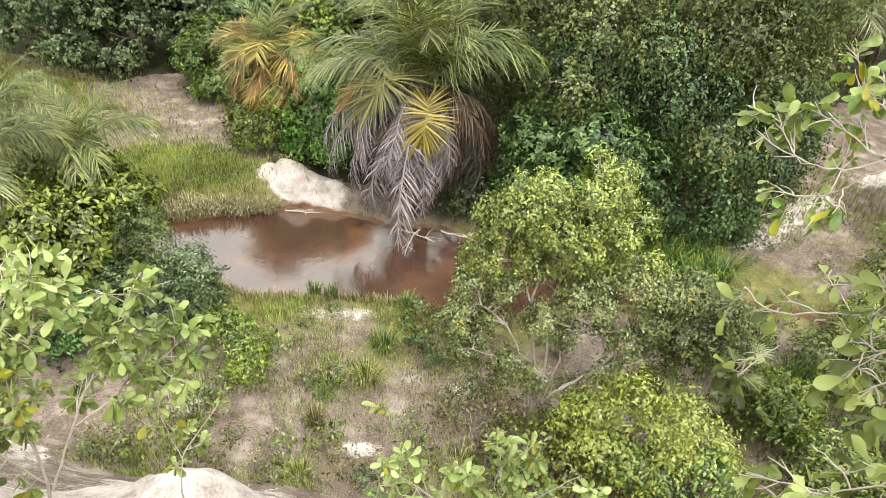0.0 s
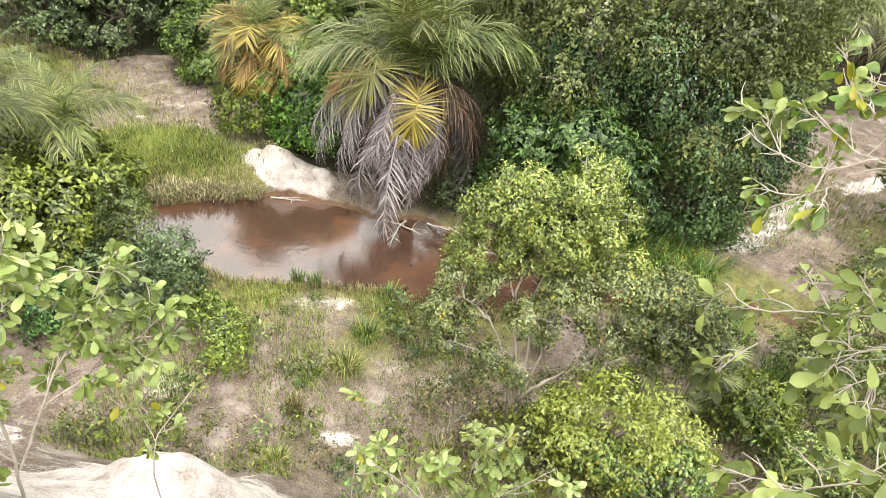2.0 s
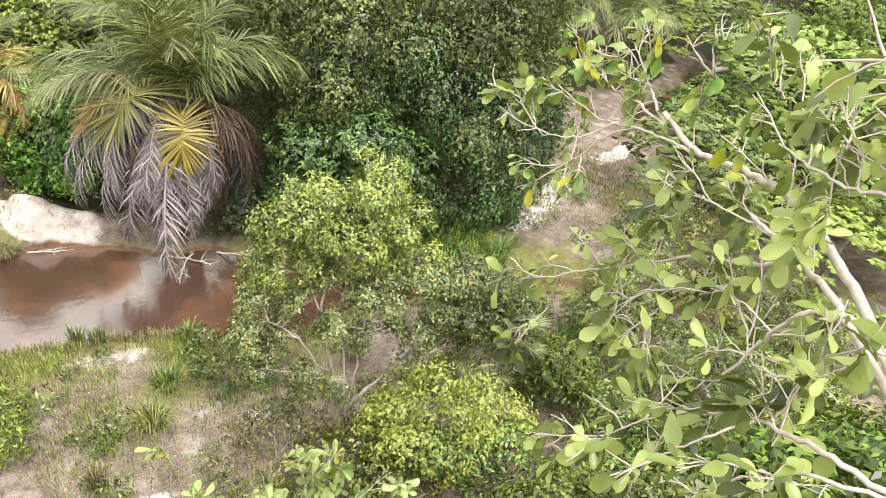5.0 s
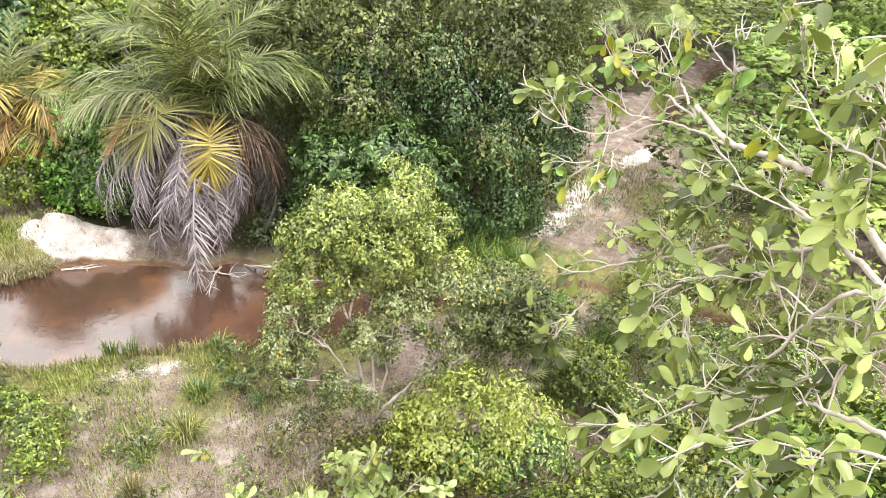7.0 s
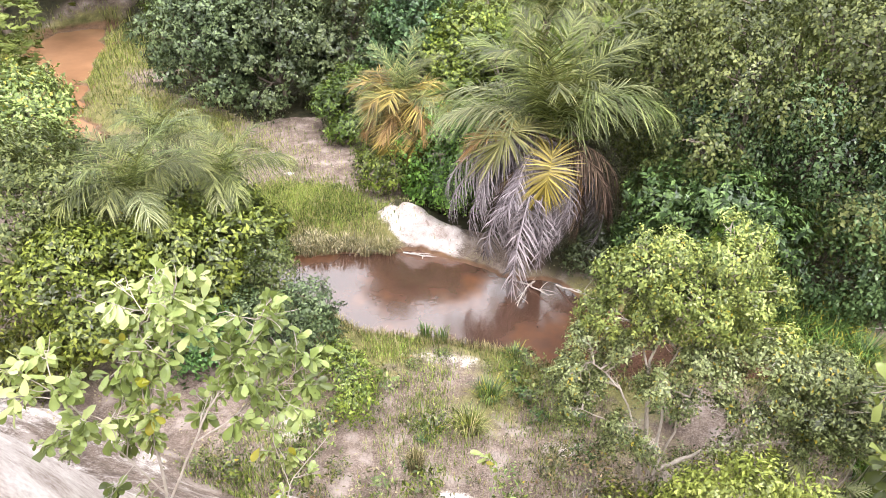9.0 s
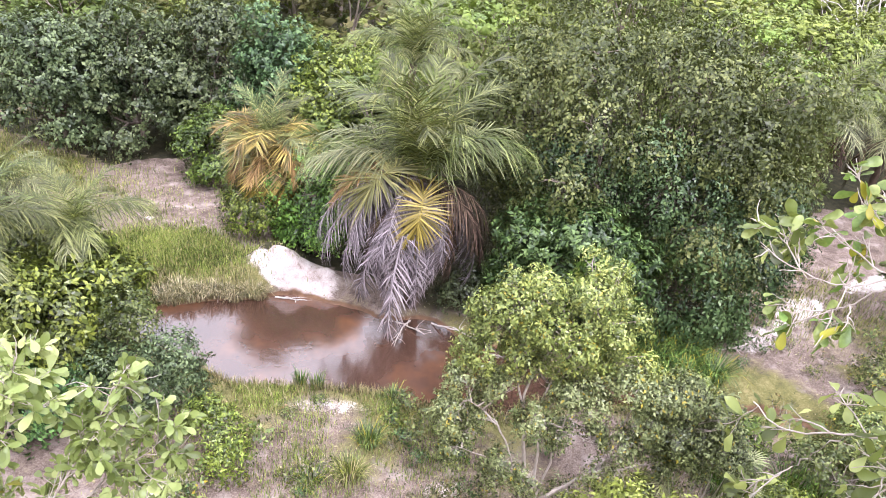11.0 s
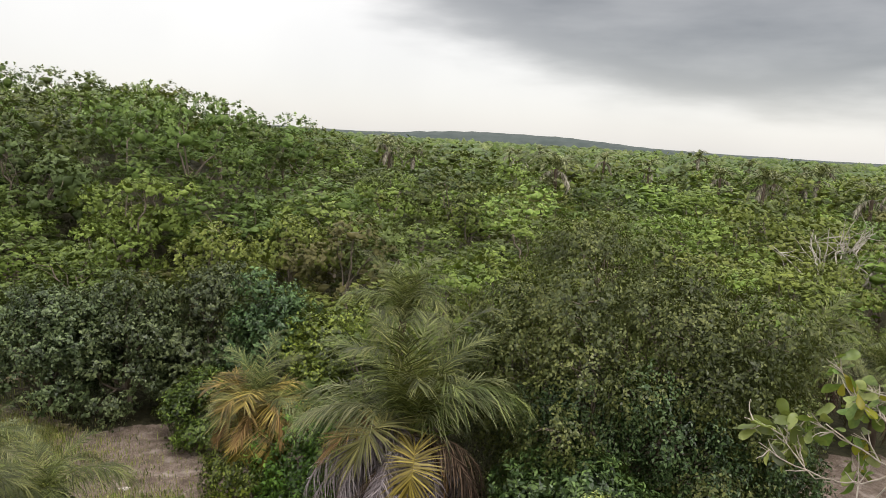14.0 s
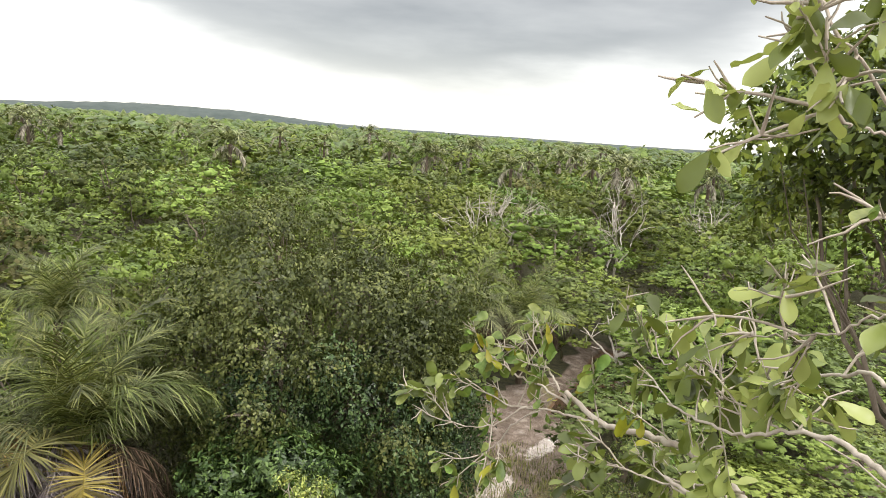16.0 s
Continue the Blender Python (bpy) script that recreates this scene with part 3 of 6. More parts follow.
def build_ground():
    xs, ys = grade(-19, 21, 0.24, 1.14), grade(-1.0, 31, 0.24, 1.14)
    gx, gy = np.meshgrid(xs, ys)
    gz = height(gx, gy)
    nx, ny = len(xs), len(ys)
    i = (np.arange(ny - 1)[:, None] * nx + np.arange(nx - 1)[None]).ravel()
    f = np.stack([i, i + 1, i + nx + 1, i + nx], 1)
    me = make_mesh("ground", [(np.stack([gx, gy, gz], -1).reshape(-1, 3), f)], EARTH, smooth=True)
    x, y, z = gx.ravel(), gy.ravel(), gz.ravel()
    d = wetness(x, y)
    flat = (z < 1.0) & ((y < 34) | ((x < -20) & (y < 46)))
    turf = 0.33 * (y < 20) + 1.1 * spot(x, y, -11.3, 22.2, 3.4, 1.7) + 0.9 * spot(x, y, -33.0, 35.5, 8.0, 8.0) + 0.5 * spot(x, y, 16.5, 21.5, 4, 2.5) + 0.35 * step(2.2, 0.3, np.abs(d)) + 0.22 * waves(x, y, 0.8, 11)
    turf = turf * flat - 0.5 * spot(x, y, -6.6, 10.8, 2.0, 1.2) - 0.5 * spot(x, y, 6.8, 9.9, 2.0, 1.2)
    sand = 1.2 * spot(x, y, -6.1, 21.9, 2.0, 0.95, -24) + 0.9 * spot(x, y, -7.0, 22.5, 1.0, 1.0) + 1.0 * spot(x, y, 14.0, 23.2, 1.6, 0.7, 38) + 0.95 * spot(x, y, 18.2, 26.1, 1.7, 0.6, 30)
    sand += 0.7 * spot(x, y, -13.1, 24.6, 0.5, 0.25) + 0.55 * spot(x, y, -3.4, 15.0, 2.6, 0.55, 5) + 0.7 * spot(x, y, -6.9, 11.4, 0.9, 1.0) + 0.6 * spot(x, y, 0.4, 12.4, 1.0, 0.6)
    turf = turf + 0.75 * spot(x, y, -21.0, 28.6, 7.0, 2.4, -22) * flat
    sand += 0.6 * spot(x, y, -2.0, 10.2, 1.0, 0.5) + 0.7 * spot(x, y, 5.8, 9.7, 0.5, 0.35) + 0.62 * spot(x, y, 11.5, 20.9, 2.0, 0.9, 30) + 0.7 * spot(x, y, -17.0, 15.0, 1.3, 0.9)
    sand += np.where((z > 0.9) & (y < 14), 0.62 + 0.22 * waves(x, y, 0.9, 12), 0) * step(2.0, -1.0, x) + 0.9 * spot(x, y, -3.7, 5.8, 2.6, 1.3)
    mud = step(-0.45, 0.1, d)
    # wood floor; at the palm's foot mud and shade are painted as one dark
    forest_and_shade = (1 - clearing(x, y)) * step(19.5, 22, y) + 0.9 * spot(x, y, -0.2, 21.6, 1.9, 1.3) + 0.7 * spot(x, y, 6.5, 20.2, 3.5, 1.0)
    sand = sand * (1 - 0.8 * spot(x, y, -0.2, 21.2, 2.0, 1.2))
    for key, vals in (("turf", turf), ("sand", sand), ("mud", mud), ("forest_and_shade", forest_and_shade)):
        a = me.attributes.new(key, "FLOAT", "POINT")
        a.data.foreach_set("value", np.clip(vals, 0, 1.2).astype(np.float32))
    ob = new("ground", me)
    return tagged(ob, "uneven earth ground with pale sand, dry turf and a steep sandy bluff", "ground", kind="structure")


build_ground()


def build_water():
    xs, ys = np.linspace(-46, 36, 3), np.linspace(13, 52, 3)
    gx, gy = np.meshgrid(xs, ys)
    i = np.array([0, 1, 3, 4])
    f = np.stack([i, i + 1, i + 4, i + 3], 1)
    me = make_mesh("water", [(np.stack([gx, gy, np.full_like(gx, WATER_Z)], -1).reshape(-1, 3), f)], WATER)
    tagged(new("water", me), "still muddy brown pond water that mirrors the pale sky", "water", kind="structure")


build_water()


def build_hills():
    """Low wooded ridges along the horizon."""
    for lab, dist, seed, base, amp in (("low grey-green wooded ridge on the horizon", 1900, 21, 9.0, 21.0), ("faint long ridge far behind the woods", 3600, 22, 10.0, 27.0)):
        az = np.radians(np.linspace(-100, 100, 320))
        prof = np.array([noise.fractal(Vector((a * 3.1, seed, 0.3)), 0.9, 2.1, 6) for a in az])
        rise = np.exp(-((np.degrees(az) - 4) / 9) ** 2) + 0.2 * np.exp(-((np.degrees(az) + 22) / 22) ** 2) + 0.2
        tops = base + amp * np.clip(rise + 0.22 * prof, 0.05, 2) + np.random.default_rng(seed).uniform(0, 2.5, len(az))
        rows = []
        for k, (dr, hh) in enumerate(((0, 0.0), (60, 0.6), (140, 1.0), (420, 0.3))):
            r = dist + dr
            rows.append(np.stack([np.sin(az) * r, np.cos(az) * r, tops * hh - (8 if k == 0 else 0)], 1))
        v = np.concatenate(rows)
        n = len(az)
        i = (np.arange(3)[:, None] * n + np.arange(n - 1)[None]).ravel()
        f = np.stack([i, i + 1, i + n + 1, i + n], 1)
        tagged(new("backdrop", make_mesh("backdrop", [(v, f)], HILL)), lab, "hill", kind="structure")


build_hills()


# ---- plants: kinds ----
def on_ground(x, y, sink=0.0):
    return (x, y, float(height(np.array([x]), np.array([y]))[0]) - sink)


def leafy(name, place, clumps, mat, label, category, rng, sprays, per=7, leaf=0.14, ratio=0.5, droop=0.0, bark=BARK, thick=0.1, fork=0.35, core=0.6,
          spray_len=0.45, group="", stems=1, low=-0.35, shell=0.62, limbs_apart=True, heart=None, dome=0.4):
    """A tree or bush: clumps are places in the world; it stands at place."""
    place = np.asarray(place, float)
    c = np.asarray(clumps, float).copy()
    c[:, :3] -= place
    ob = thing(name, place, label, category, group)
    top = c[:, :3].mean(0)
    for s in range(stems):
        root = np.array([rng.normal(0, 0.12), rng.normal(0, 0.12), 0]) * (stems > 1)
        mine = c[s::stems]
        goal = mine[:, :3].mean(0) * fork if stems > 1 else top * fork
        goal = goal + root
        trunk, limbs = limb_work(rng, root, goal, mine, thick)
        t = part("trunk", make_mesh("trunk", trunk, bark, True), ob)
        if limbs_apart:
            for j in range(0, len(limbs), 5):
                part("limb", make_mesh("limb", limbs[j:j + 5], bark, True), ob)
        else:
            part("limb", make_mesh("limb", limbs, bark, True), ob)
    chunks = [foliage(rng, c, sprays, per, leaf, ratio, droop, spray_len, low, shell, dome=dome)]
    if core:
        chunks.append(inner_leaves(rng, c, int(60 * core), leaf * 1.8))
    if heart is None:
        heart = 0.22 if core >= 0.5 else 0
    if heart:
        chunks += hearts(rng, c, heart)
    part("crown", make_mesh("crown", chunks, mat), ob)
    return ob


def frond_mesh(rng, name, mat, length=4.0, rise=70.0, bend=75.0, leaflets=46, leaf_len=0.75, width=0.045, hang=0.35, vee=35.0, ragged=0.0, stalk=0.16, spread=62.0, fan=False, wild=7.0):
    """A feather leaf that starts at the origin, runs along +x and bends down."""
    n = 13
    s = np.linspace(0, 1, n)
    ang = np.radians(rise - bend * s ** 1.3)
    dx, dz = np.cos(ang), np.sin(ang)
    px = np.concatenate([[0], np.cumsum((dx[1:] + dx[:-1]) / 2)]) * length / (n - 1)
    pz = np.concatenate([[0], np.cumsum((dz[1:] + dz[:-1]) / 2)]) * length / (n - 1)
    sway = rng.normal(0, 0.09) * length * s ** 2
    line = np.stack([px, sway, pz], 1)
    chunks = [tube(line, np.linspace(0.04, 0.007, n), 4)]
    verts, faces = [], []
    for side in (-1, 1):
        for t in np.linspace(stalk, 0.995, leaflets):
            if rng.random() < ragged:
                continue
            t = min(0.995, t + rng.normal(0, 0.006))
            p = np.array([np.interp(t, s, line[:, k]) for k in range(3)])
            q = np.array([np.interp(min(t + 0.03, 1), s, line[:, k]) for k in range(3)]) - np.array([np.interp(t - 0.03, s, line[:, k]) for k in range(3)])
            q /= np.linalg.norm(q)
            across = np.array([0, side, 0.0])
            a = np.radians(np.interp(t, s, np.degrees(ang)))
            up = np.array([-math.sin(a), 0, math.cos(a)])
            open_ = radians(spread - spread * 0.6 * t + rng.normal(0, wild))
            if fan:
                open_ = radians(152 - 142 * (t - stalk) / (1 - stalk) + rng.normal(0, 5))
            v = radians(vee + rng.normal(0, 5 + wild))
            d = q * math.cos(open_) + (across * math.cos(v) + up * math.sin(v)) * math.sin(open_)
            ln = leaf_len * rng.uniform(0.85, 1.1) if fan else leaf_len * (0.45 + 0.75 * math.sin(math.pi * min(1, 0.12 + 0.84 * t)) ** 0.8) * rng.uniform(0.8, 1.12)
            w = width * rng.uniform(0.8, 1.2)
            wd = np.cross(d, up)
            wd /= max(np.linalg.norm(wd), 1e-6)
            drop = hang * rng.uniform(0.5, 1.5)
            m1 = p + d * ln * 0.5 - np.array([0, 0, drop * ln * 0.16])
            tip = p + d * ln - np.array([0, 0, drop * ln * 0.7])
            b = len(verts)
            verts += [p - wd * w * 0.3, p + wd * w * 0.3, m1 + wd * w * 0.5, m1 - wd * w * 0.5, tip]
            faces += [(b, b + 1, b + 2), (b, b + 2, b + 3), (b + 3, b + 2, b + 4)]
    chunks.append((np.array(verts), np.array(faces)))
    return make_mesh(name, chunks, mat)


PALM_RNG = np.random.default_rng(40)
UPRIGHT = [frond_mesh(PALM_RNG, "frond", FROND, ln, 82, b, 64, width=0.036, hang=0.45, leaf_len=1.25, vee=12, spread=66, wild=9) for ln, b in ((4.9, 62), (4.5, 82), (4.7, 95))]
ARCHED = [frond_mesh(PALM_RNG, "frond", FROND, ln, r, b, 64, width=0.036, hang=0.8, leaf_len=1.25, vee=8, spread=78, wild=9) for ln, r, b in ((4.5, 66, 105), (4.1, 55, 90), (4.4, 60, 125))]
GREYED = [frond_mesh(PALM_RNG, "frond", FROND_GREY, ln, r, b, 64, width=0.036, hang=0.8, leaf_len=1.2, vee=8, spread=78, wild=9) for ln, r, b in ((4.3, 48, 92), (4.0, 40, 75))]
YELLOWED = [frond_mesh(PALM_RNG, "frond", FROND_YELLOW, ln, 50, b, 38, hang=0.3, leaf_len=0.95, width=0.045, vee=5, spread=80, stalk=0.3) for ln, b in ((2.7, 105), (2.4, 100))]
FANNED = [frond_mesh(PALM_RNG, "frond", mat, ln, r, b, 60, hang=0.2, leaf_len=ll, width=0.044, vee=12, stalk=0.5, fan=True) for mat, ln, r, b, ll in ((FROND_LIME, 2.7, 58, 128, 1.4), (FROND_YELLOW, 2.4, 36, 118, 1.1), (FROND_ORANGE, 3.1, 38, 88, 0.95))]
ORANGED = [frond_mesh(PALM_RNG, "frond", FROND_ORANGE, 3.0, 30, 110, 44, width=0.045, hang=0.6, leaf_len=0.85)]
DEADENED = [frond_mesh(PALM_RNG, "dead_frond", FROND_DEAD, ln, r, b, 84, hang=1.3, leaf_len=0.62, width=0.036, vee=-14, ragged=0.1, spread=64, wild=18) for ln, r, b in ((4.4, 30, 132), (4.6, 18, 100), (4.0, 36, 128), (4.9, 8, 84), (3.6, 24, 135))]
BROWNED = [frond_mesh(PALM_RNG, "dead_frond", FROND_BROWN, ln, r, 85, 44, hang=1.0, leaf_len=0.75, width=0.048, vee=-15, ragged=0.12) for ln, r in ((4.0, -5), (3.4, 10))]


def stand_frond(parent, me, crown, azimuth, tilt=0.0, scale=1.0, label=""):
    m = Matrix.Translation(crown) @ pose(0, 0, 0, 0, 0, azimuth) @ pose(0, 0, 0, 0, -tilt, 0) @ Matrix.Scale(scale, 4)
    return part("dead_frond" if me.name.startswith("dead") else "frond", me, parent, label, m)


def palm(place, crown_z, label, fronds, stem=0.2, group="", name="palm_tree", lean=(0, 0)):
    ob = thing(name, place, label, "palm tree", group)
    rng = np.random.default_rng(int(abs(place[0]) * 100 + place[1] * 10))
    top = np.array([lean[0], lean[1], crown_z - place[2]])
    line = curve_to(rng, (0, 0, -0.3), top, 10, wild=0.02)
    rad = stem * (1 + 0.12 * (np.arange(10) % 2)) * np.linspace(1.15, 0.9, 10)
    part("trunk", make_mesh("trunk", [tube(line, rad, 10)], BARK_PALM, True), ob)
    for me, az, tilt, sc, lab in fronds:
        stand_frond(ob, me, Vector(top), az, tilt, sc, lab)
    return ob


def ring(rng, kinds, count, tilt, spread, scale=1.0, label="", start=0.0, arc=360.0):
    return [(kinds[i % len(kinds)], start + arc * (i + rng.uniform(-0.3, 0.3)) / count, tilt + rng.uniform(-spread, spread), scale * rng.uniform(0.88, 1.1), label) for i in range(count)]


def grass_stuff(name, label, rng, pts, tall, width, mat, lean=0.35, per=1, category="grass"):
    pts = np.asarray(pts)
    n = len(pts)
    base = np.column_stack([pts, height(pts[:, 0], pts[:, 1])])
    a = rng.uniform(0, 2 * np.pi, n)
    h = tall * rng.uniform(0.5, 1.25, n)
    out = np.stack([np.cos(a), np.sin(a), np.zeros(n)], 1)
    side = np.stack([-np.sin(a), np.cos(a), np.zeros(n)], 1) * width * 0.5
    k = (lean * rng.uniform(0.2, 1.5, n) * h)[:, None]
    m1 = base + out * k * 0.35 + [[0, 0, 1]] * (h * 0.6)[:, None]
    tip = base + out * k + [[0, 0, 1]] * h[:, None] * (1 - 0.25 * lean)
    v = np.stack([base - side, base + side, m1 + side * 0.8, m1 - side * 0.8, tip], 1).reshape(-1, 3)
    i = np.arange(n)[:, None] * 5
    f = np.concatenate([i + [[0, 1, 2]], i + [[0, 2, 3]], i + [[3, 2, 4]]])
    return tagged(new(name, make_mesh(name, [(v, f)], mat)), label, category, kind="stuff")


def tussock(place, label, rng, blades=160, tall=0.7, width=0.018, spread=0.25, mat=REED, name="grass_tussock", lean=0.8, group=""):
    n = blades
    a, r = rng.uniform(0, 2 * np.pi, n), spread * np.sqrt(rng.random(n))
    base = np.stack([np.cos(a) * r, np.sin(a) * r, np.full(n, -0.03)], 1)
    h = tall * rng.uniform(0.5, 1.15, n)
    b = a + rng.normal(0, 0.5, n)
    out = np.stack([np.cos(b), np.sin(b), np.zeros(n)], 1)
    side = np.stack([-np.sin(b), np.cos(b), np.zeros(n)], 1) * width * 0.5
    k = (lean * rng.uniform(0.2, 1.0, n) * h)[:, None]
    m1 = base + out * k * 0.3 + [[0, 0, 1]] * (h * 0.55)[:, None]
    m2 = base + out * k * 0.75 + [[0, 0, 1]] * (h * 0.85)[:, None]
    tip = base + out * k * 1.25 + [[0, 0, 1]] * (h * (1 - 0.35 * lean))[:, None]
    v = np.stack([base - side, base + side, m1 + side, m1 - side, m2 + side * 0.7, m2 - side * 0.7, tip], 1).reshape(-1, 3)
    i = np.arange(n)[:, None] * 7
    f = np.concatenate([i + [[0, 1, 2]], i + [[0, 2, 3]], i + [[3, 2, 4]], i + [[3, 4, 5]], i + [[5, 4, 6]]])
    ob = new(name, make_mesh(name, [(v, f)], mat))
    ob.matrix_basis = Matrix.Translation(place)
    return tagged(ob, label, "grass", group)


# ---- plants round the pond ----
def rows(*items):
    return np.array(items, float)


rng = np.random.default_rng(7)

# the skirted palm on the far bank
base = on_ground(-1.5, 21.0, 0.05)
fronds = ring(rng, UPRIGHT, 8, 0, 12, 1.02, "green upright frond")
fronds += ring(rng, ARCHED, 8, 2, 12, 1.05, "green arching frond", -5, 200)
fronds += [(GREYED[0], 158, 2, 1.05, "greying frond"), (GREYED[1], 180, 0, 1.0, "greying frond"), (GREYED[0], 10, 16, 1.0, "pale green frond"), (GREYED[1], 348, 16, 0.95, "pale green frond"),
           (GREYED[0], 130, -2, 1.0, "greying frond"), (GREYED[1], 50, -5, 1.0, "greying frond"), (GREYED[1], 196, 10, 0.95, "greying frond"), (UPRIGHT[2], 268, 4, 0.95, "green upright frond"), (UPRIGHT[1], 300, -4, 0.95, "green upright frond")]
fronds += [(FANNED[0], 238, 2, 1.0, "yellow-green frond"), (FANNED[1], 284, -12, 1.0, "yellow frond"), (FANNED[2], 201, 0, 0.95, "orange-brown frond"), (ORANGED[0], 338, -40, 0.95, "orange-brown frond")]
for i in range(66):
    a = 176 + 168 * ((i * 0.618) % 1.0)
    left = a < 268
    tilt = rng.uniform(-30, 8) if a < 222 else rng.uniform(-60, -20) if left else rng.uniform(-58, -28)
    fronds.append((DEADENED[i % 5], a + rng.normal(0, 4), tilt, rng.uniform(0.68, 1.05) * (1.0 if left else 0.95), "dried grey frond"))
for i in range(40):
    fronds.append((DEADENED[(i * 3) % 5], 200 + 66 * ((i * 0.618) % 1.0), -10 - 46 * ((i * 0.38) % 1.0), rng.uniform(0.55, 0.9), "dried grey frond"))
fronds += [(DEADENED[3], 262, -26, 1.18, "long dried grey frond hanging to the water"), (DEADENED[1], 246, -30, 1.1, "long dried grey frond hanging to the water")]
fronds += [(BROWNED[i % 2], a, t, s, "dead brown frond") for i, (a, t, s) in enumerate([(300, -38, 0.9), (330, 0, 0.95), (334, 10, 0.9), (290, -45, 0.9), (315, -40, 0.9), (348, 4, 0.9), (322, -12, 0.9), (215, -25, 0.9), (240, 2, 0.8)])]
palm(base, 5.0, "tall palm with green crown above a grey skirt of dead fronds", fronds, 0.26)

# smaller palms
base = on_ground(-7.8, 24.9, 0.05)
fronds = [(UPRIGHT[0], 95, 0, 0.66, "green frond"), (UPRIGHT[1], 150, 0, 0.66, "green frond"), (UPRIGHT[2], 40, 0, 0.62, "green frond"), (ARCHED[2], 130, 6, 0.62, "green frond"), (ARCHED[0], 70, 10, 0.62, "green frond"), (UPRIGHT[0], 215, 2, 0.55, "green frond")]
fronds += ring(rng, FANNED[:2], 5, 8, 14, 0.72, "yellow-green frond", 165, 230) + ring(rng, YELLOWED, 8, 6, 18, 0.92, "yellow-orange frond", 150, 260) + ring(rng, GREYED, 3, 5, 12, 0.55, "pale green frond", 160, 220)
fronds += ring(rng, ORANGED, 4, -8, 14, 0.8, "orange-brown hanging frond", 180, 210) + ring(rng, YELLOWED, 9, -42, 12, 0.92, "yellow hanging frond", 180, 190)
palm(base, 3.9, "small palm with yellow and orange-brown drooping fronds", fronds, 0.16)

base = on_ground(-2.5, 26.8, 0.05)
fronds = ring(rng, UPRIGHT, 6, 2, 8, 0.72, "green frond") + ring(rng, ARCHED, 8, 2, 10, 0.72, "green frond", 25) + [(GREYED[0], 300, 0, 0.7, "pale frond"), (GREYED[1], 340, -10, 0.7, "pale frond")]
palm(base, 7.2, "slender green palm rising behind other trees", fronds, 0.16)

for x, y, z, sc, lab in ((-13.2, 15.0, 4.3, 0.66, "bushy green palm among shrubs"), (-11.6, 17.2, 3.7, 0.6, "bushy green palm among shrubs")):
    base = on_ground(x, y, 0.05)
    fronds = ring(rng, ARCHED, 9, 6, 10, sc, "green frond") + ring(rng, GREYED, 4, 4, 10, sc, "pale green frond", 20) + ring(rng, UPRIGHT, 4, 0, 8, sc * 0.9, "green frond", 60)
    palm(base, z, lab, fronds, 0.15)

for x, y, z, sc in ((16.4, 32.4, 5.0, 0.85), (21.4, 34.0, 4.0, 0.85), (-15.4, 19.6, 3.6, 0.55)):
    base = on_ground(x, y, 0.05)
    fronds = ring(rng, ARCHED, 6, 4, 10, sc, "green frond") + ring(rng, GREYED, 6, 0, 10, sc, "pale frond", 30) + ring(rng, UPRIGHT, 4, 0, 8, sc, "green frond", 50)
    fronds += ring(rng, BROWNED, 5, 0, 10, sc, "dead brown frond", 180, 200)
    palm(base, z, "palm with green fronds over brown dead ones", fronds, 0.18)

leafy("shrub", on_ground(-8.2, 24.0), rows((-8.6, 24.2, 1.0, 0.8, 0.6, 0.8), (-7.7, 24.0, 1.4, 0.8, 0.6, 0.9), (-8.9, 24.9, 1.8, 0.7, 0.6, 0.8), (-7.2, 24.6, 0.8, 0.6, 0.5, 0.7)), GREEN, "green shrub round the foot of a yellowing palm", "shrub", rng, 900, 7, 0.14, 0.55, 0.3, core=0.5)

# the great drooping tree beside the palm
shell = crown_clumps(rng, (6.0, 24.6, 5.0), (5.9, 4.9, 6.2), 46, 1.25, 0.9)
front = rows((4.8, 27.0, 10.3, 1.7, 1.7, 1.3), (2.3, 25.6, 8.2, 1.6, 1.5, 1.3), (7.2, 24.8, 8.7, 1.7, 1.6, 1.3), (4.6, 23.2, 7.3, 1.6, 1.4, 1.4), (9.0, 22.9, 7.1, 1.7, 1.5, 1.4), (9.8, 21.9, 6.2, 1.4, 1.3, 1.3),
             (8.3, 20.6, 4.0, 1.5, 1.2, 1.5), (8.6, 20.2, 1.9, 1.3, 1.1, 1.4), (6.6, 20.3, 1.7, 1.3, 1.1, 1.4), (7.2, 20.9, 5.6, 1.5, 1.2, 1.4), (10.0, 20.9, 2.8, 1.4, 1.2, 1.6), (10.2, 21.4, 4.9, 1.3, 1.2, 1.4))
leafy("broadleaf_tree", on_ground(6.2, 24.4), np.concatenate([shell, front[:6]]), OLIVE, "large dense tree with drooping grey-green foliage beside the pond", "tree", rng, 13500, 8, 0.135, 0.58, 0.5,
      thick=0.28, core=0.4, spray_len=0.75, low=-0.3, shell=0.6, heart=0.0, dome=0.34)
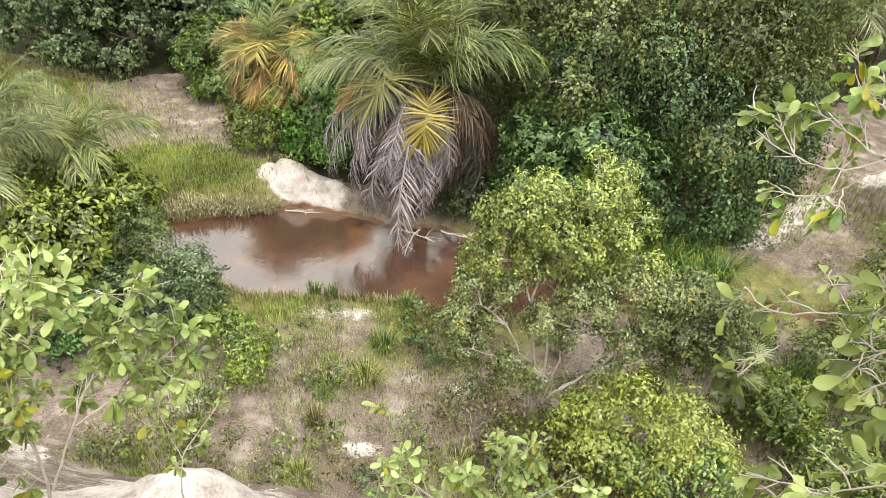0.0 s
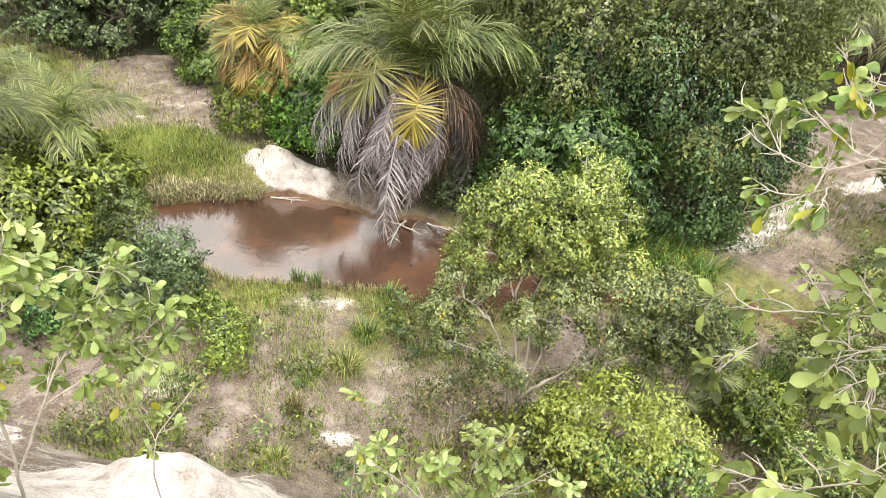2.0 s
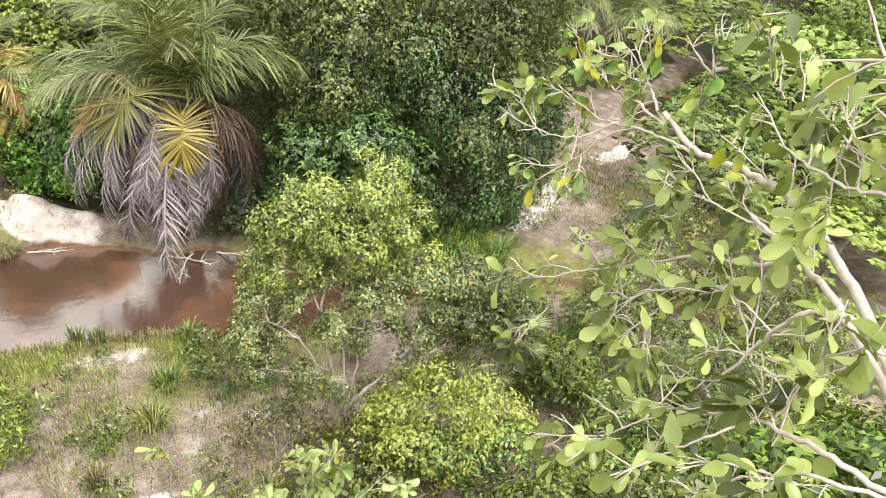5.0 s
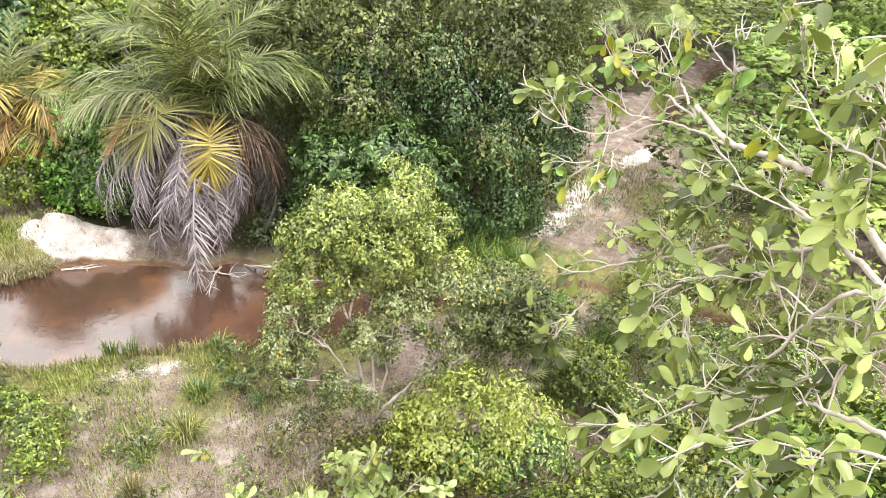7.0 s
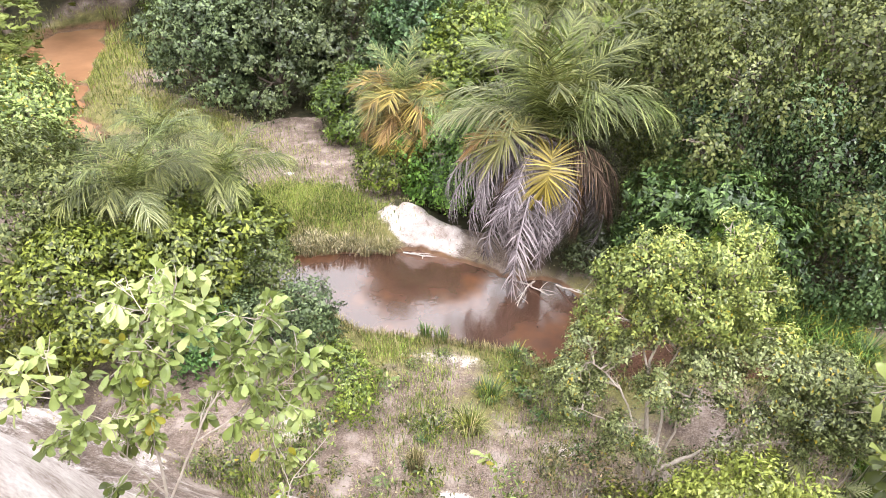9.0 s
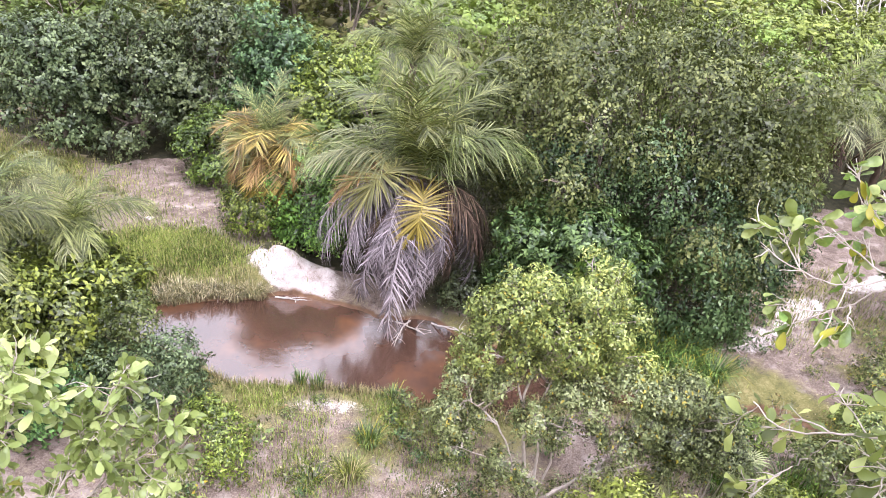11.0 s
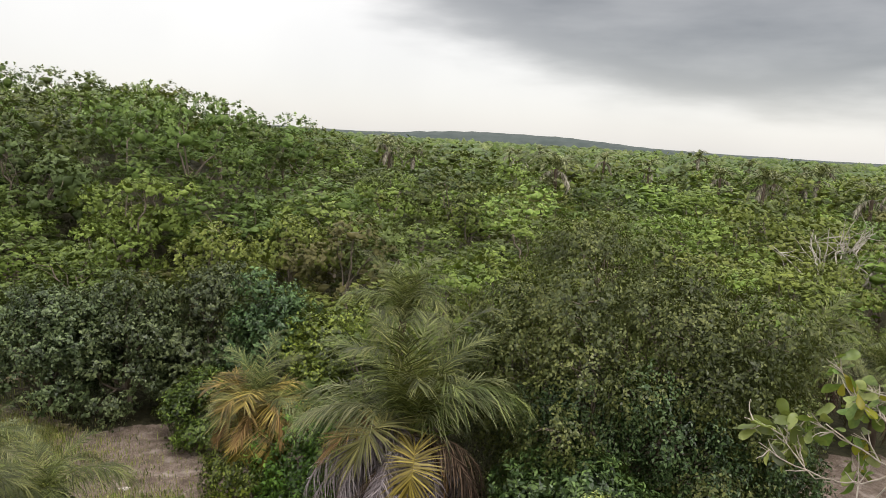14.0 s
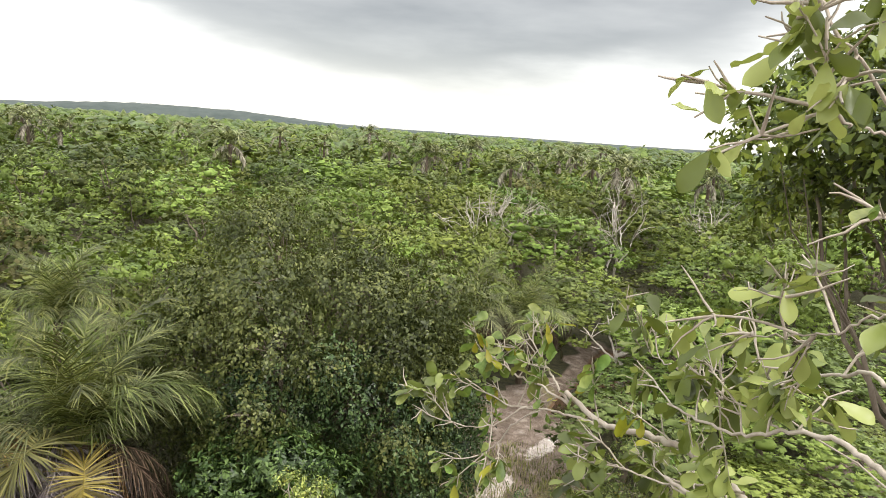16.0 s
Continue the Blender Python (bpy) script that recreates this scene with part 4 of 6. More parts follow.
leafy("broadleaf_tree", on_ground(8.2, 21.6), np.concatenate([front[6:], rows((7.4, 21.2, 3.0, 1.4, 1.0, 1.4), (9.4, 21.0, 0.9, 1.2, 0.9, 0.9), (5.9, 20.9, 3.2, 1.2, 0.9, 1.2), (6.4, 21.2, 6.6, 1.2, 1.0, 1.1), (11.0, 21.9, 3.6, 1.1, 1.0, 1.3), (5.3, 21.6, 5.2, 1.2, 0.9, 1.2), (4.3, 22.0, 5.9, 1.2, 1.0, 1.2), (3.0, 22.2, 5.4, 1.1, 0.9, 1.1))]), DROOP, "dark green tree with drooping leafy twigs over a dark inside", "tree", rng, 4400, 8, 0.135, 0.55, 0.6,
      thick=0.12, core=0.4, spray_len=0.7, low=-0.3, shell=0.6, heart=0.0, dome=0.34)
leafy("shrub", on_ground(3.9, 20.9), rows((2.8, 19.9, 3.9, 1.2, 1.0, 1.0), (4.2, 19.5, 4.3, 1.1, 1.0, 0.9), (5.3, 19.3, 3.4, 1.2, 1.0, 1.0), (3.6, 19.5, 2.6, 1.3, 1.0, 1.1), (2.3, 20.0, 2.1, 1.1, 0.9, 1.1), (4.9, 19.6, 1.7, 1.2, 1.0, 1.2), (3.4, 20.1, 1.0, 1.2, 0.9, 1.0)),
      DEEP, "dark green glossy-leaved shrub in front of a larger tree", "shrub", rng, 1700, 9, 0.21, 0.42, 0.1, core=0.8, shell=0.75, spray_len=0.35, heart=0.42, dome=0.5)
leafy("shrub", on_ground(4.9, 19.6), rows((4.9, 19.3, 3.3, 0.75, 0.7, 0.7), (4.5, 19.3, 2.7, 0.7, 0.6, 0.6)), LUSH, "lighter green leafy shrub against dark foliage", "shrub", rng, 260, 9, 0.25, 0.45, 0.1, core=0.7)
leafy("shrub", on_ground(0.7, 20.9), rows((0.5, 20.6, 0.9, 0.8, 0.6, 0.7), (1.3, 20.7, 0.7, 0.7, 0.6, 0.7), (0.9, 20.9, 1.6, 0.7, 0.6, 0.6)), BLUISH, "low dark shrub at the water's edge", "shrub", rng, 700, 7, 0.14, 0.45, 0.2, core=0.65)
leafy("shrub", on_ground(-5.7, 23.7), rows((-7.0, 24.2, 2.6, 0.8, 0.7, 0.8), (-6.1, 23.6, 1.9, 0.9, 0.7, 0.9), (-5.6, 24.0, 3.2, 0.9, 0.8, 0.9), (-5.2, 23.2, 1.2, 0.9, 0.7, 0.8), (-6.4, 23.3, 1.0, 0.6, 0.5, 0.6), (-4.7, 23.4, 2.2, 0.8, 0.7, 0.8)),
      LUSH, "green creeper-hung shrub above the white sand bank", "shrub", rng, 1700, 7, 0.15, 0.5, 0.35, core=0.7)

# the light green tree on the near bank
def stemmed_tree(place, stems, clumps, mat, label, rng, sprays, per, leaf, twigs=4, shell=0.4, name="small_tree", bark=BARK_PALE):
    """A small tree of drawn crooked stems; limbs run from the nearest stem to each leaf clump, with bare twigs between."""
    place = np.asarray(place, float)
    ob = thing(name, place, label, "tree")
    nodes = []
    for k, (line, r0, r1) in enumerate(stems):
        line = np.asarray(line, float) - place
        t, tt = np.linspace(0, 1, len(line)), np.linspace(0, 1, len(line) * 4)
        fine = np.stack([np.interp(tt, t, line[:, c]) for c in range(3)], 1)
        for _ in range(2):
            fine[1:-1] = (fine[:-2] + fine[1:-1] * 2 + fine[2:]) / 4
        fine[1:-1] += rng.normal(0, 0.018, (len(fine) - 2, 3))
        part("trunk" if k == 0 else "stem", make_mesh("stem", [tube(fine, np.linspace(r0, r1, len(fine)), 8)], bark, True), ob)
        nodes.append(fine[len(fine) // 3:])
    nodes = np.concatenate(nodes)
    c = np.asarray(clumps, float).copy()
    c[:, :3] -= place
    for row in c:
        goal = row[:3]
        far = np.linalg.norm(nodes - goal, axis=1) + 0.6 * np.maximum(0, nodes[:, 2] - goal[2] + 0.3)
        line = curve_to(rng, nodes[far.argmin()], goal, 7, 0.05, 0.08)
        bits = [tube(line, np.linspace(0.028, 0.012, 7), 5)]
        for _ in range(twigs):
            e = goal + unit(rng.normal(0, 1, 3) + [0, -0.2, 0.3]) * row[3:6] * rng.uniform(0.8, 1.3)
            bits.append(tube(curve_to(rng, line[rng.integers(2, 7)], e, 5, 0.03, 0.1), np.linspace(0.013, 0.005, 5), 4))
        part("limb", make_mesh("limb", bits, bark, True), ob)
    part("crown", make_mesh("crown", [foliage(rng, c, sprays, per, leaf, 0.48, 0.2, 0.3, -0.6, shell, dome=0.3)], mat), ob)
    return ob


def balls(items, depth=0.8, flat=0.75, jitter=0.35):
    """Leaf clumps from places and radii, set at uneven depth."""
    return np.array([(x, y + rng.uniform(-jitter, jitter), z, r * 0.78, r * depth, r * flat) for x, y, z, r in items])


TOP = balls([(1.42, 12.2, 6.64, 0.56), (1.94, 12.2, 6.91, 0.43), (1.07, 12.2, 5.99, 0.53), (1.87, 12.2, 6.07, 0.57), (2.45, 12.2, 6.36, 0.42), (2.93, 12.2, 7.08, 0.52), (3.43, 12.2, 6.69, 0.48), (2.97, 12.2, 6.26, 0.54),
             (3.54, 12.2, 6.01, 0.49), (2.47, 12.2, 5.49, 0.5), (1.71, 12.2, 5.41, 0.5), (0.94, 12.2, 5.33, 0.45), (3.29, 12.2, 5.25, 0.45), (3.85, 12.2, 5.05, 0.36), (2.7, 11.7, 5.95, 0.45), (2.25, 11.8, 6.3, 0.36), (0.75, 12.2, 6.4, 0.26), (4.0, 12.2, 6.45, 0.26), (1.2, 12.2, 7.15, 0.22), (3.35, 12.2, 7.5, 0.24), (2.85, 12.2, 7.6, 0.22), (0.5, 12.1, 5.0, 0.3), (4.25, 12.1, 5.5, 0.3), (1.75, 12.1, 7.3, 0.2)])
stemmed_tree(on_ground(2.35, 11.5), [
    ([(2.35, 11.5, -0.2), (2.22, 11.62, 1.44), (2.09, 11.74, 2.97), (1.82, 11.86, 4.33), (2.27, 11.98, 5.48)], 0.065, 0.022),
    ([(2.05, 11.7, 3.1), (2.5, 11.8, 5.08), (3.03, 11.95, 6.41)], 0.036, 0.014),
    ([(1.9, 11.8, 3.96), (1.52, 11.9, 5.3), (1.45, 12.0, 6.4)], 0.03, 0.012),
    ([(2.45, 11.5, -0.2), (2.5, 11.6, 1.6), (2.4, 11.8, 3.4), (2.75, 12.0, 5.0)], 0.05, 0.016),
], TOP, YELLOWISH, "light green small tree with pale bare stems on the bank", rng, 3400, 7, 0.088, 6, 0.3)
stemmed_tree(on_ground(2.25, 11.35), [
    ([(2.25, 11.35, -0.2), (2.68, 11.5, 1.28), (3.6, 11.65, 1.92), (4.4, 11.75, 2.93), (5.33, 11.9, 3.71)], 0.06, 0.018),
    ([(3.53, 11.6, 1.95), (4.74, 11.7, 2.5), (6.08, 11.8, 2.9)], 0.036, 0.014),
    ([(2.55, 11.45, 0.95), (2.83, 11.6, 3.0), (2.95, 11.8, 4.2)], 0.036, 0.014),
    ([(2.3, 11.4, 0.3), (1.9, 11.4, 2.4), (1.4, 11.6, 3.52), (0.7, 11.8, 3.9)], 0.036, 0.012),
    ([(4.3, 11.75, 2.85), (4.3, 11.8, 3.9), (4.5, 11.8, 4.9)], 0.026, 0.01),
    ([(1.9, 11.4, 2.3), (1.2, 11.5, 2.5), (0.5, 11.7, 2.5)], 0.022, 0.008),
], balls([(0.51, 12.0, 4.42, 0.45), (0.31, 12.0, 3.48, 0.5), (0.79, 12.0, 2.65, 0.45), (0.48, 12.0, 2.09, 0.36), (1.2, 12.0, 4.14, 0.42), (1.01, 12.0, 3.37, 0.4), (4.19, 11.8, 5.01, 0.5), (4.89, 11.8, 4.74, 0.55), (5.57, 11.8, 4.64, 0.55),
          (6.35, 11.8, 4.19, 0.55), (4.69, 11.8, 3.99, 0.5), (5.43, 11.8, 3.71, 0.55), (6.19, 11.8, 3.41, 0.6), (6.77, 11.8, 3.29, 0.5), (4.29, 11.8, 3.38, 0.4), (5.28, 11.8, 2.7, 0.45), (3.45, 11.8, 4.22, 0.42), (2.87, 11.8, 4.51, 0.36), (6.14, 11.8, 2.6, 0.45), (3.66, 11.8, 3.1, 0.4), (2.95, 11.8, 3.21, 0.4), (2.2, 11.7, 3.9, 0.4), (1.6, 11.6, 2.6, 0.35), (2.3, 11.5, 2.2, 0.35), (3.9, 11.7, 2.4, 0.35), (4.9, 11.6, 1.9, 0.4), (2.0, 11.9, 4.8, 0.4), (2.9, 11.9, 4.7, 0.4), (3.6, 11.8, 4.8, 0.4), (1.4, 11.9, 4.5, 0.36), (5.0, 11.6, 3.2, 0.45), (5.7, 11.6, 2.9, 0.4), (3.3, 11.5, 1.3, 0.3), (1.5, 11.5, 1.6, 0.3)]),
    PALE_OLIVE, "spreading small tree with many pale twigs and sparse green leaves", rng, 7600, 6, 0.088, 15, 0.2)
leafy("shrub", on_ground(4.3, 9.9), np.concatenate([crown_clumps(rng, (4.6, 10.0, 1.6), (1.45, 0.75, 1.0), 15, 0.3), rows((3.2, 10.2, 1.9, 0.3, 0.3, 0.25), (6.1, 9.8, 1.9, 0.36, 0.3, 0.25), (4.3, 10.1, 3.0, 0.32, 0.3, 0.3), (5.3, 9.9, 2.75, 0.34, 0.3, 0.25), (6.5, 9.7, 1.3, 0.3, 0.3, 0.22), (3.6, 10.1, 2.5, 0.28, 0.3, 0.24), (4.8, 9.6, 0.7, 0.4, 0.3, 0.3))]),
      BRIGHT, "bright yellow-green bush below the pale tree", "shrub", rng, 1300, 8, 0.115, 0.42, 0.1, bark=BARK_PALE, thick=0.035, core=0.1, stems=3, shell=0.3, low=-0.1, spray_len=0.6, dome=0.5)
leafy("shrub", on_ground(2.2, 9.8), rows((2.2, 9.7, 0.7, 0.5, 0.4, 0.4), (2.9, 9.4, 1.0, 0.6, 0.5, 0.45), (1.8, 10.3, 0.9, 0.4, 0.4, 0.4), (2.7, 10.2, 1.2, 0.5, 0.45, 0.5), (1.5, 9.7, 0.4, 0.4, 0.35, 0.3)),
      GREEN, "mid-green small-leaved bush at the foot of the bluff", "shrub", rng, 700, 7, 0.1, 0.5, 0.2, core=0, thick=0.03, stems=3, shell=0.3)
leafy("shrub", on_ground(0.9, 11.2), rows((0.5, 11.3, 0.6, 0.6, 0.5, 0.4), (1.3, 11.1, 0.7, 0.6, 0.5, 0.4)), BROWNISH, "thin half-bare brownish bush", "shrub", rng, 260, 5, 0.1, 0.45, 0.2, bark=BARK_DEAD, core=0, thick=0.022, stems=2, shell=0.2)

leafy("shrub", on_ground(5.2, 9.6), rows((4.3, 9.7, 1.2, 0.5, 0.45, 0.45), (5.2, 9.3, 1.3, 0.55, 0.45, 0.45), (6.1, 9.2, 1.6, 0.5, 0.45, 0.4), (3.5, 10.1, 0.9, 0.45, 0.4, 0.4)), FRESH, "leafy green undergrowth beneath a yellow-green bush", "shrub", rng, 600, 8, 0.13, 0.5, 0.2, core=0.3, thick=0.03, stems=2, shell=0.4)

# shrubs left of the pond
leafy("shrub", on_ground(-8.3, 14.1), rows((-7.6, 14.2, 1.9, 0.6, 0.55, 0.5), (-8.32, 14.2, 1.35, 0.65, 0.6, 0.5), (-7.46, 14.2, 0.95, 0.58, 0.5, 0.5), (-9.2, 14.2, 0.75, 0.65, 0.55, 0.5), (-8.39, 14.0, 0.55, 0.6, 0.5, 0.45), (-9.6, 14.2, 1.3, 0.6, 0.5, 0.5)), BLUISH, "dark green rounded shrub at the edge of the pond", "shrub", rng, 1200, 7, 0.12, 0.45, 0.1, core=0.6)
leafy("shrub", on_ground(-9.3, 14.9), rows((-9.06, 14.9, 2.9, 0.48, 0.45, 0.45), (-9.5, 14.9, 1.96, 0.53, 0.5, 0.5), (-8.94, 14.9, 2.24, 0.42, 0.4, 0.4)), OLIVE, "slim grey-green shrub by the water", "shrub", rng, 450, 7, 0.12, 0.45, 0.2, core=0.5)
leafy("shrub", on_ground(-5.9, 12.9), rows((-6.1, 13.0, 1.1, 0.45, 0.4, 0.45), (-5.7, 12.6, 0.8, 0.5, 0.4, 0.45), (-5.5, 12.3, 0.4, 0.4, 0.4, 0.35), (-6.4, 13.3, 0.7, 0.35, 0.3, 0.35)), GREEN, "slender upright green shrub on sandy ground", "shrub", rng, 600, 6, 0.11, 0.4, 0.35, core=0.4, stems=2, thick=0.03)
leafy("shrub", on_ground(-11.0, 15.0), rows((-10.7, 14.9, 2.8, 1.0, 0.9, 0.8), (-11.8, 14.1, 3.3, 1.0, 0.9, 0.8), (-10.2, 16.0, 2.7, 0.9, 0.8, 0.8), (-10.9, 14.4, 1.6, 1.0, 0.9, 0.9), (-11.2, 16.4, 3.4, 0.9, 0.8, 0.7)), GREEN, "leafy mid-green shrub around small palms", "shrub", rng, 1500, 8, 0.18, 0.5, 0.1, core=0.7)
leafy("shrub", on_ground(-13.3, 12.8), rows((-13.8, 12.5, 3.7, 1.1, 0.9, 0.8), (-12.9, 13.2, 3.4, 1.0, 0.9, 0.8), (-12.8, 12.1, 2.6, 1.0, 0.9, 0.8), (-13.6, 11.3, 3.4, 0.9, 0.8, 0.7), (-12.6, 11.0, 2.4, 0.8, 0.7, 0.6)), GREEN, "mid-green dense shrub beside the track", "shrub", rng, 1300, 8, 0.18, 0.45, 0.15, core=0.7)
leafy("broadleaf_tree", on_ground(-16.5, 14.2), rows((-16.7, 14.6, 5.0, 1.3, 1.2, 1.0), (-15.0, 13.6, 4.6, 1.2, 1.1, 1.0), (-15.6, 12.2, 4.3, 1.2, 1.1, 1.0), (-17.8, 13.8, 4.6, 1.3, 1.2, 1.0), (-16.2, 13.0, 5.6, 1.2, 1.1, 0.9), (-17.0, 12.2, 3.6, 1.1, 1.0, 0.9)),
      OLIVE, "grey-green tree with tangled thin branches", "tree", rng, 2600, 7, 0.14, 0.45, 0.3, core=0.55, thick=0.12)
leafy("broadleaf_tree", on_ground(-20.3, 18.6), rows((-20.0, 18.4, 5.0, 1.5, 1.3, 1.1), (-21.6, 17.6, 4.6, 1.4, 1.3, 1.1), (-18.9, 17.2, 4.4, 1.3, 1.2, 1.0), (-20.4, 16.8, 3.6, 1.3, 1.2, 1.0)), FRESH, "pale yellow-green tree beside the creek", "tree", rng, 1700, 7, 0.17, 0.5, 0.15, core=0.6, thick=0.12)

for x, y, h, r, mat, n, lab in ((-13.9, 17.8, 3.4, 1.5, GREEN, 1500, "green shrub wrapped round small palms"), (-12.4, 16.0, 3.0, 1.3, GREEN, 1400, "mid-green shrub wrapped round small palms"), (-15.2, 16.6, 3.8, 1.7, FRESH, 1500, "pale green shrub beside small palms"),
                                (-17.8, 19.4, 3.4, 1.7, OLIVE, 1300, "grey-green shrub near the creek"), (-14.6, 11.0, 2.0, 1.1, GREEN, 800, "low green shrub beside the track"), (-23.4, 20.6, 4.4, 2.0, FRESH, 1200, "pale tree-like shrub near the creek"), (-10.6, 13.2, 1.7, 1.0, DEEP, 800, "low dark shrub on the bank")):
    z = on_ground(x, y)[2]
    c = crown_clumps(rng, (x, y, z + h * 0.5), (r, r * 0.9, h * 0.52), 14, r * 0.36)
    leafy("shrub", on_ground(x, y), c, mat, lab, "shrub", rng, int(n * 0.8), 7, 0.14, 0.48, 0.2, core=0.5, thick=0.06, limbs_apart=False, stems=2, shell=0.45)

# trees behind the earth track
for x, y, top, r, mat, lab in ((-20.5, 31.5, 6.6, 2.6, BLUISH, "dark bluish-green tree at the edge of the wood"), (-16.8, 32.2, 6.4, 2.5, BLUISH, "dark bluish-green tree at the edge of the wood"),
                               (-13.2, 33.6, 7.0, 2.6, BLUISH, "dark grey-green tree behind the track"), (-9.6, 33.0, 7.0, 2.3, DROOP, "dark green tree behind the track"), (-6.4, 31.6, 6.6, 2.0, GREEN, "mid-green tree behind the palms")):
    c = crown_clumps(rng, (x, y, top * 0.5), (r, r * 0.85, top * 0.5), 20, r * 0.42)
    c = np.concatenate([c, crown_clumps(rng, (x, y - 0.6, top * 0.3), (r * 1.05, r * 0.8, top * 0.3), 9, r * 0.36)])
    leafy("broadleaf_tree", on_ground(x, y), c, mat, lab, "tree", rng, 2300, 8, 0.18, 0.6, 0.2, core=0.5, thick=0.16, limbs_apart=False)
leafy("shrub", on_ground(-11.6, 29.2), rows((-11.4, 28.9, 2.6, 0.9, 0.8, 0.8), (-12.3, 28.9, 1.7, 0.9, 0.8, 0.8), (-10.8, 28.8, 1.5, 0.8, 0.7, 0.8), (-11.5, 28.6, 0.8, 1.0, 0.8, 0.7)), LUSH, "fresh green shrub in front of dark trees", "shrub", rng, 1300, 7, 0.16, 0.5, 0.1, core=0.62)

# open ground on the right
for x, y, h, r, mat, n, lab in ((8.9, 12.2, 1.3, 1.0, GREEN, 900, "low green bush on open ground"), (11.2, 13.6, 1.8, 1.2, OLIVE, 900, "grey-green twiggy bush on open ground"), (13.4, 15.6, 2.0, 1.3, FRESH, 1000, "pale green bush near the stream"),
                                (9.8, 9.8, 1.5, 1.0, FRESH, 800, "pale green bush below the bluff"), (12.5, 11.2, 2.0, 1.3, OLIVE, 900, "grey-green twiggy bush below the bluff"), (15.6, 18.2, 1.9, 1.4, FRESH, 900, "pale green bush near the stream"),
                                (16.0, 14.0, 2.4, 1.6, GREEN, 1000, "green bush below the bluff"), (8.3, 14.6, 1.2, 0.9, LUSH, 700, "bright green leafy bush"), (19.0, 20.4, 2.6, 1.7, FRESH, 1000, "pale green bush near the stream"),
                                (12.0, 8.6, 2.0, 1.2, GREEN, 900, "green bush below the bluff"), (7.6, 16.2, 1.0, 0.8, FRESH, 500, "small green bush by the stream"), (14.6, 9.4, 2.2, 1.4, FRESH, 900, "pale green bush below the bluff"), (11.0, 7.2, 1.6, 1.1, OLIVE, 700, "grey-green twiggy bush on the slope"), (13.2, 6.8, 2.0, 1.3, GREEN, 800, "green bush on the slope"), (16.8, 11.4, 2.2, 1.5, OLIVE, 800, "grey-green twiggy bush below the bluff"), (9.4, 4.6, 1.4, 1.0, FRESH, 600, "pale green bush on the slope"), (11.2, 5.0, 1.7, 1.2, OLIVE, 700, "grey-green twiggy bush on the slope"), (12.8, 4.2, 1.8, 1.3, GREEN, 700, "green bush on the slope"), (8.6, 6.6, 1.3, 1.0, GREEN, 600, "green bush on the slope")):
    z = on_ground(x, y)[2]
    c = crown_clumps(rng, (x, y, z + h * 0.5), (r, r * 0.9, h * 0.55), 9, r * 0.42)
    leafy("shrub", on_ground(x, y), c, mat, lab, "shrub", rng, int(n * 0.8), 6, 0.12, 0.45, 0.15, bark=BARK_PALE, core=0.4, thick=0.05, limbs_apart=False, stems=2, shell=0.4)

for x, y, h, r, mat in ((6.6, 4.4, 2.0, 1.2, FRESH), (7.6, 3.4, 2.2, 1.3, GREEN), (8.4, 5.0, 2.0, 1.2, LUSH), (6.0, 5.8, 1.6, 1.1, GREEN), (7.4, 6.4, 1.7, 1.1, FRESH), (9.6, 3.2, 2.2, 1.3, LUSH), (5.6, 7.4, 1.3, 0.9, FRESH), (10.2, 6.2, 1.8, 1.2, FRESH), (8.6, 8.2, 1.6, 1.1, LUSH), (10.4, 8.4, 1.6, 1.1, GREEN), (6.2, 2.6, 2.0, 1.2, LUSH)):
    z = on_ground(x, y)[2]
    leafy("shrub", on_ground(x, y), crown_clumps(rng, (x, y, z + h * 0.45), (r, r * 0.9, h * 0.55), 10, r * 0.42), mat, "leafy green bush in the thicket on the slope", "shrub", rng, 700, 6, 0.13, 0.5, 0.15, core=0.4, thick=0.05, limbs_apart=False, stems=2, shell=0.4, group="bushes on the slope")

# the tall tree on the bluff at the right
c = crown_clumps(rng, (10.3, 5.9, 15.1), (1.7, 1.6, 2.9), 24, 0.65)
leafy("broadleaf_tree", on_ground(12.6, 4.2), c, GREEN, "tall leafy tree on the slope of the bluff", "tree", rng, 3000, 6, 0.15, 0.5, 0.3, core=0.35, thick=0.14, fork=0.6, shell=0.4)


# ---- the wood beyond ----
def forest_kind(seed, leaves, leaf, mat, spread, tall, clumps, big, dark_trunk=BARK):
    """One tree of the wood, its parts made once."""
    r = np.random.default_rng(seed)
    c = crown_clumps(r, (0, 0, tall * 0.56), (spread, spread * 0.95, tall * 0.46), clumps, spread * big)
    trunk, limbs = limb_work(r, (0, 0, 0), (0, 0, tall * 0.4), c[:8], 0.16)
    chunks = [foliage(r, c, leaves // 6, 6, leaf, 1.0, 0.08 if seed % 3 else 0.25, leaf * 2.0, -0.2, 0.88, loose=0.25, blunt=True, dome=0.8)] + hearts(r, c, 0.32, (LUMP_V, LUMP_F))
    return make_mesh("trunk", trunk + limbs[:14], dark_trunk, True), make_mesh("crown", chunks, mat), chunks


def plant(kind, place, scale, turn, label, name="forest_tree", group="trees of the wood"):
    ob = thing(name, place, label, "tree", group)
    ob.matrix_basis = Matrix.Translation(place) @ pose(0, 0, 0, 0, 0, turn) @ Matrix.Diagonal((*scale, 1))
    part("trunk", kind[0], ob)
    part("crown", kind[1], ob)
    return ob


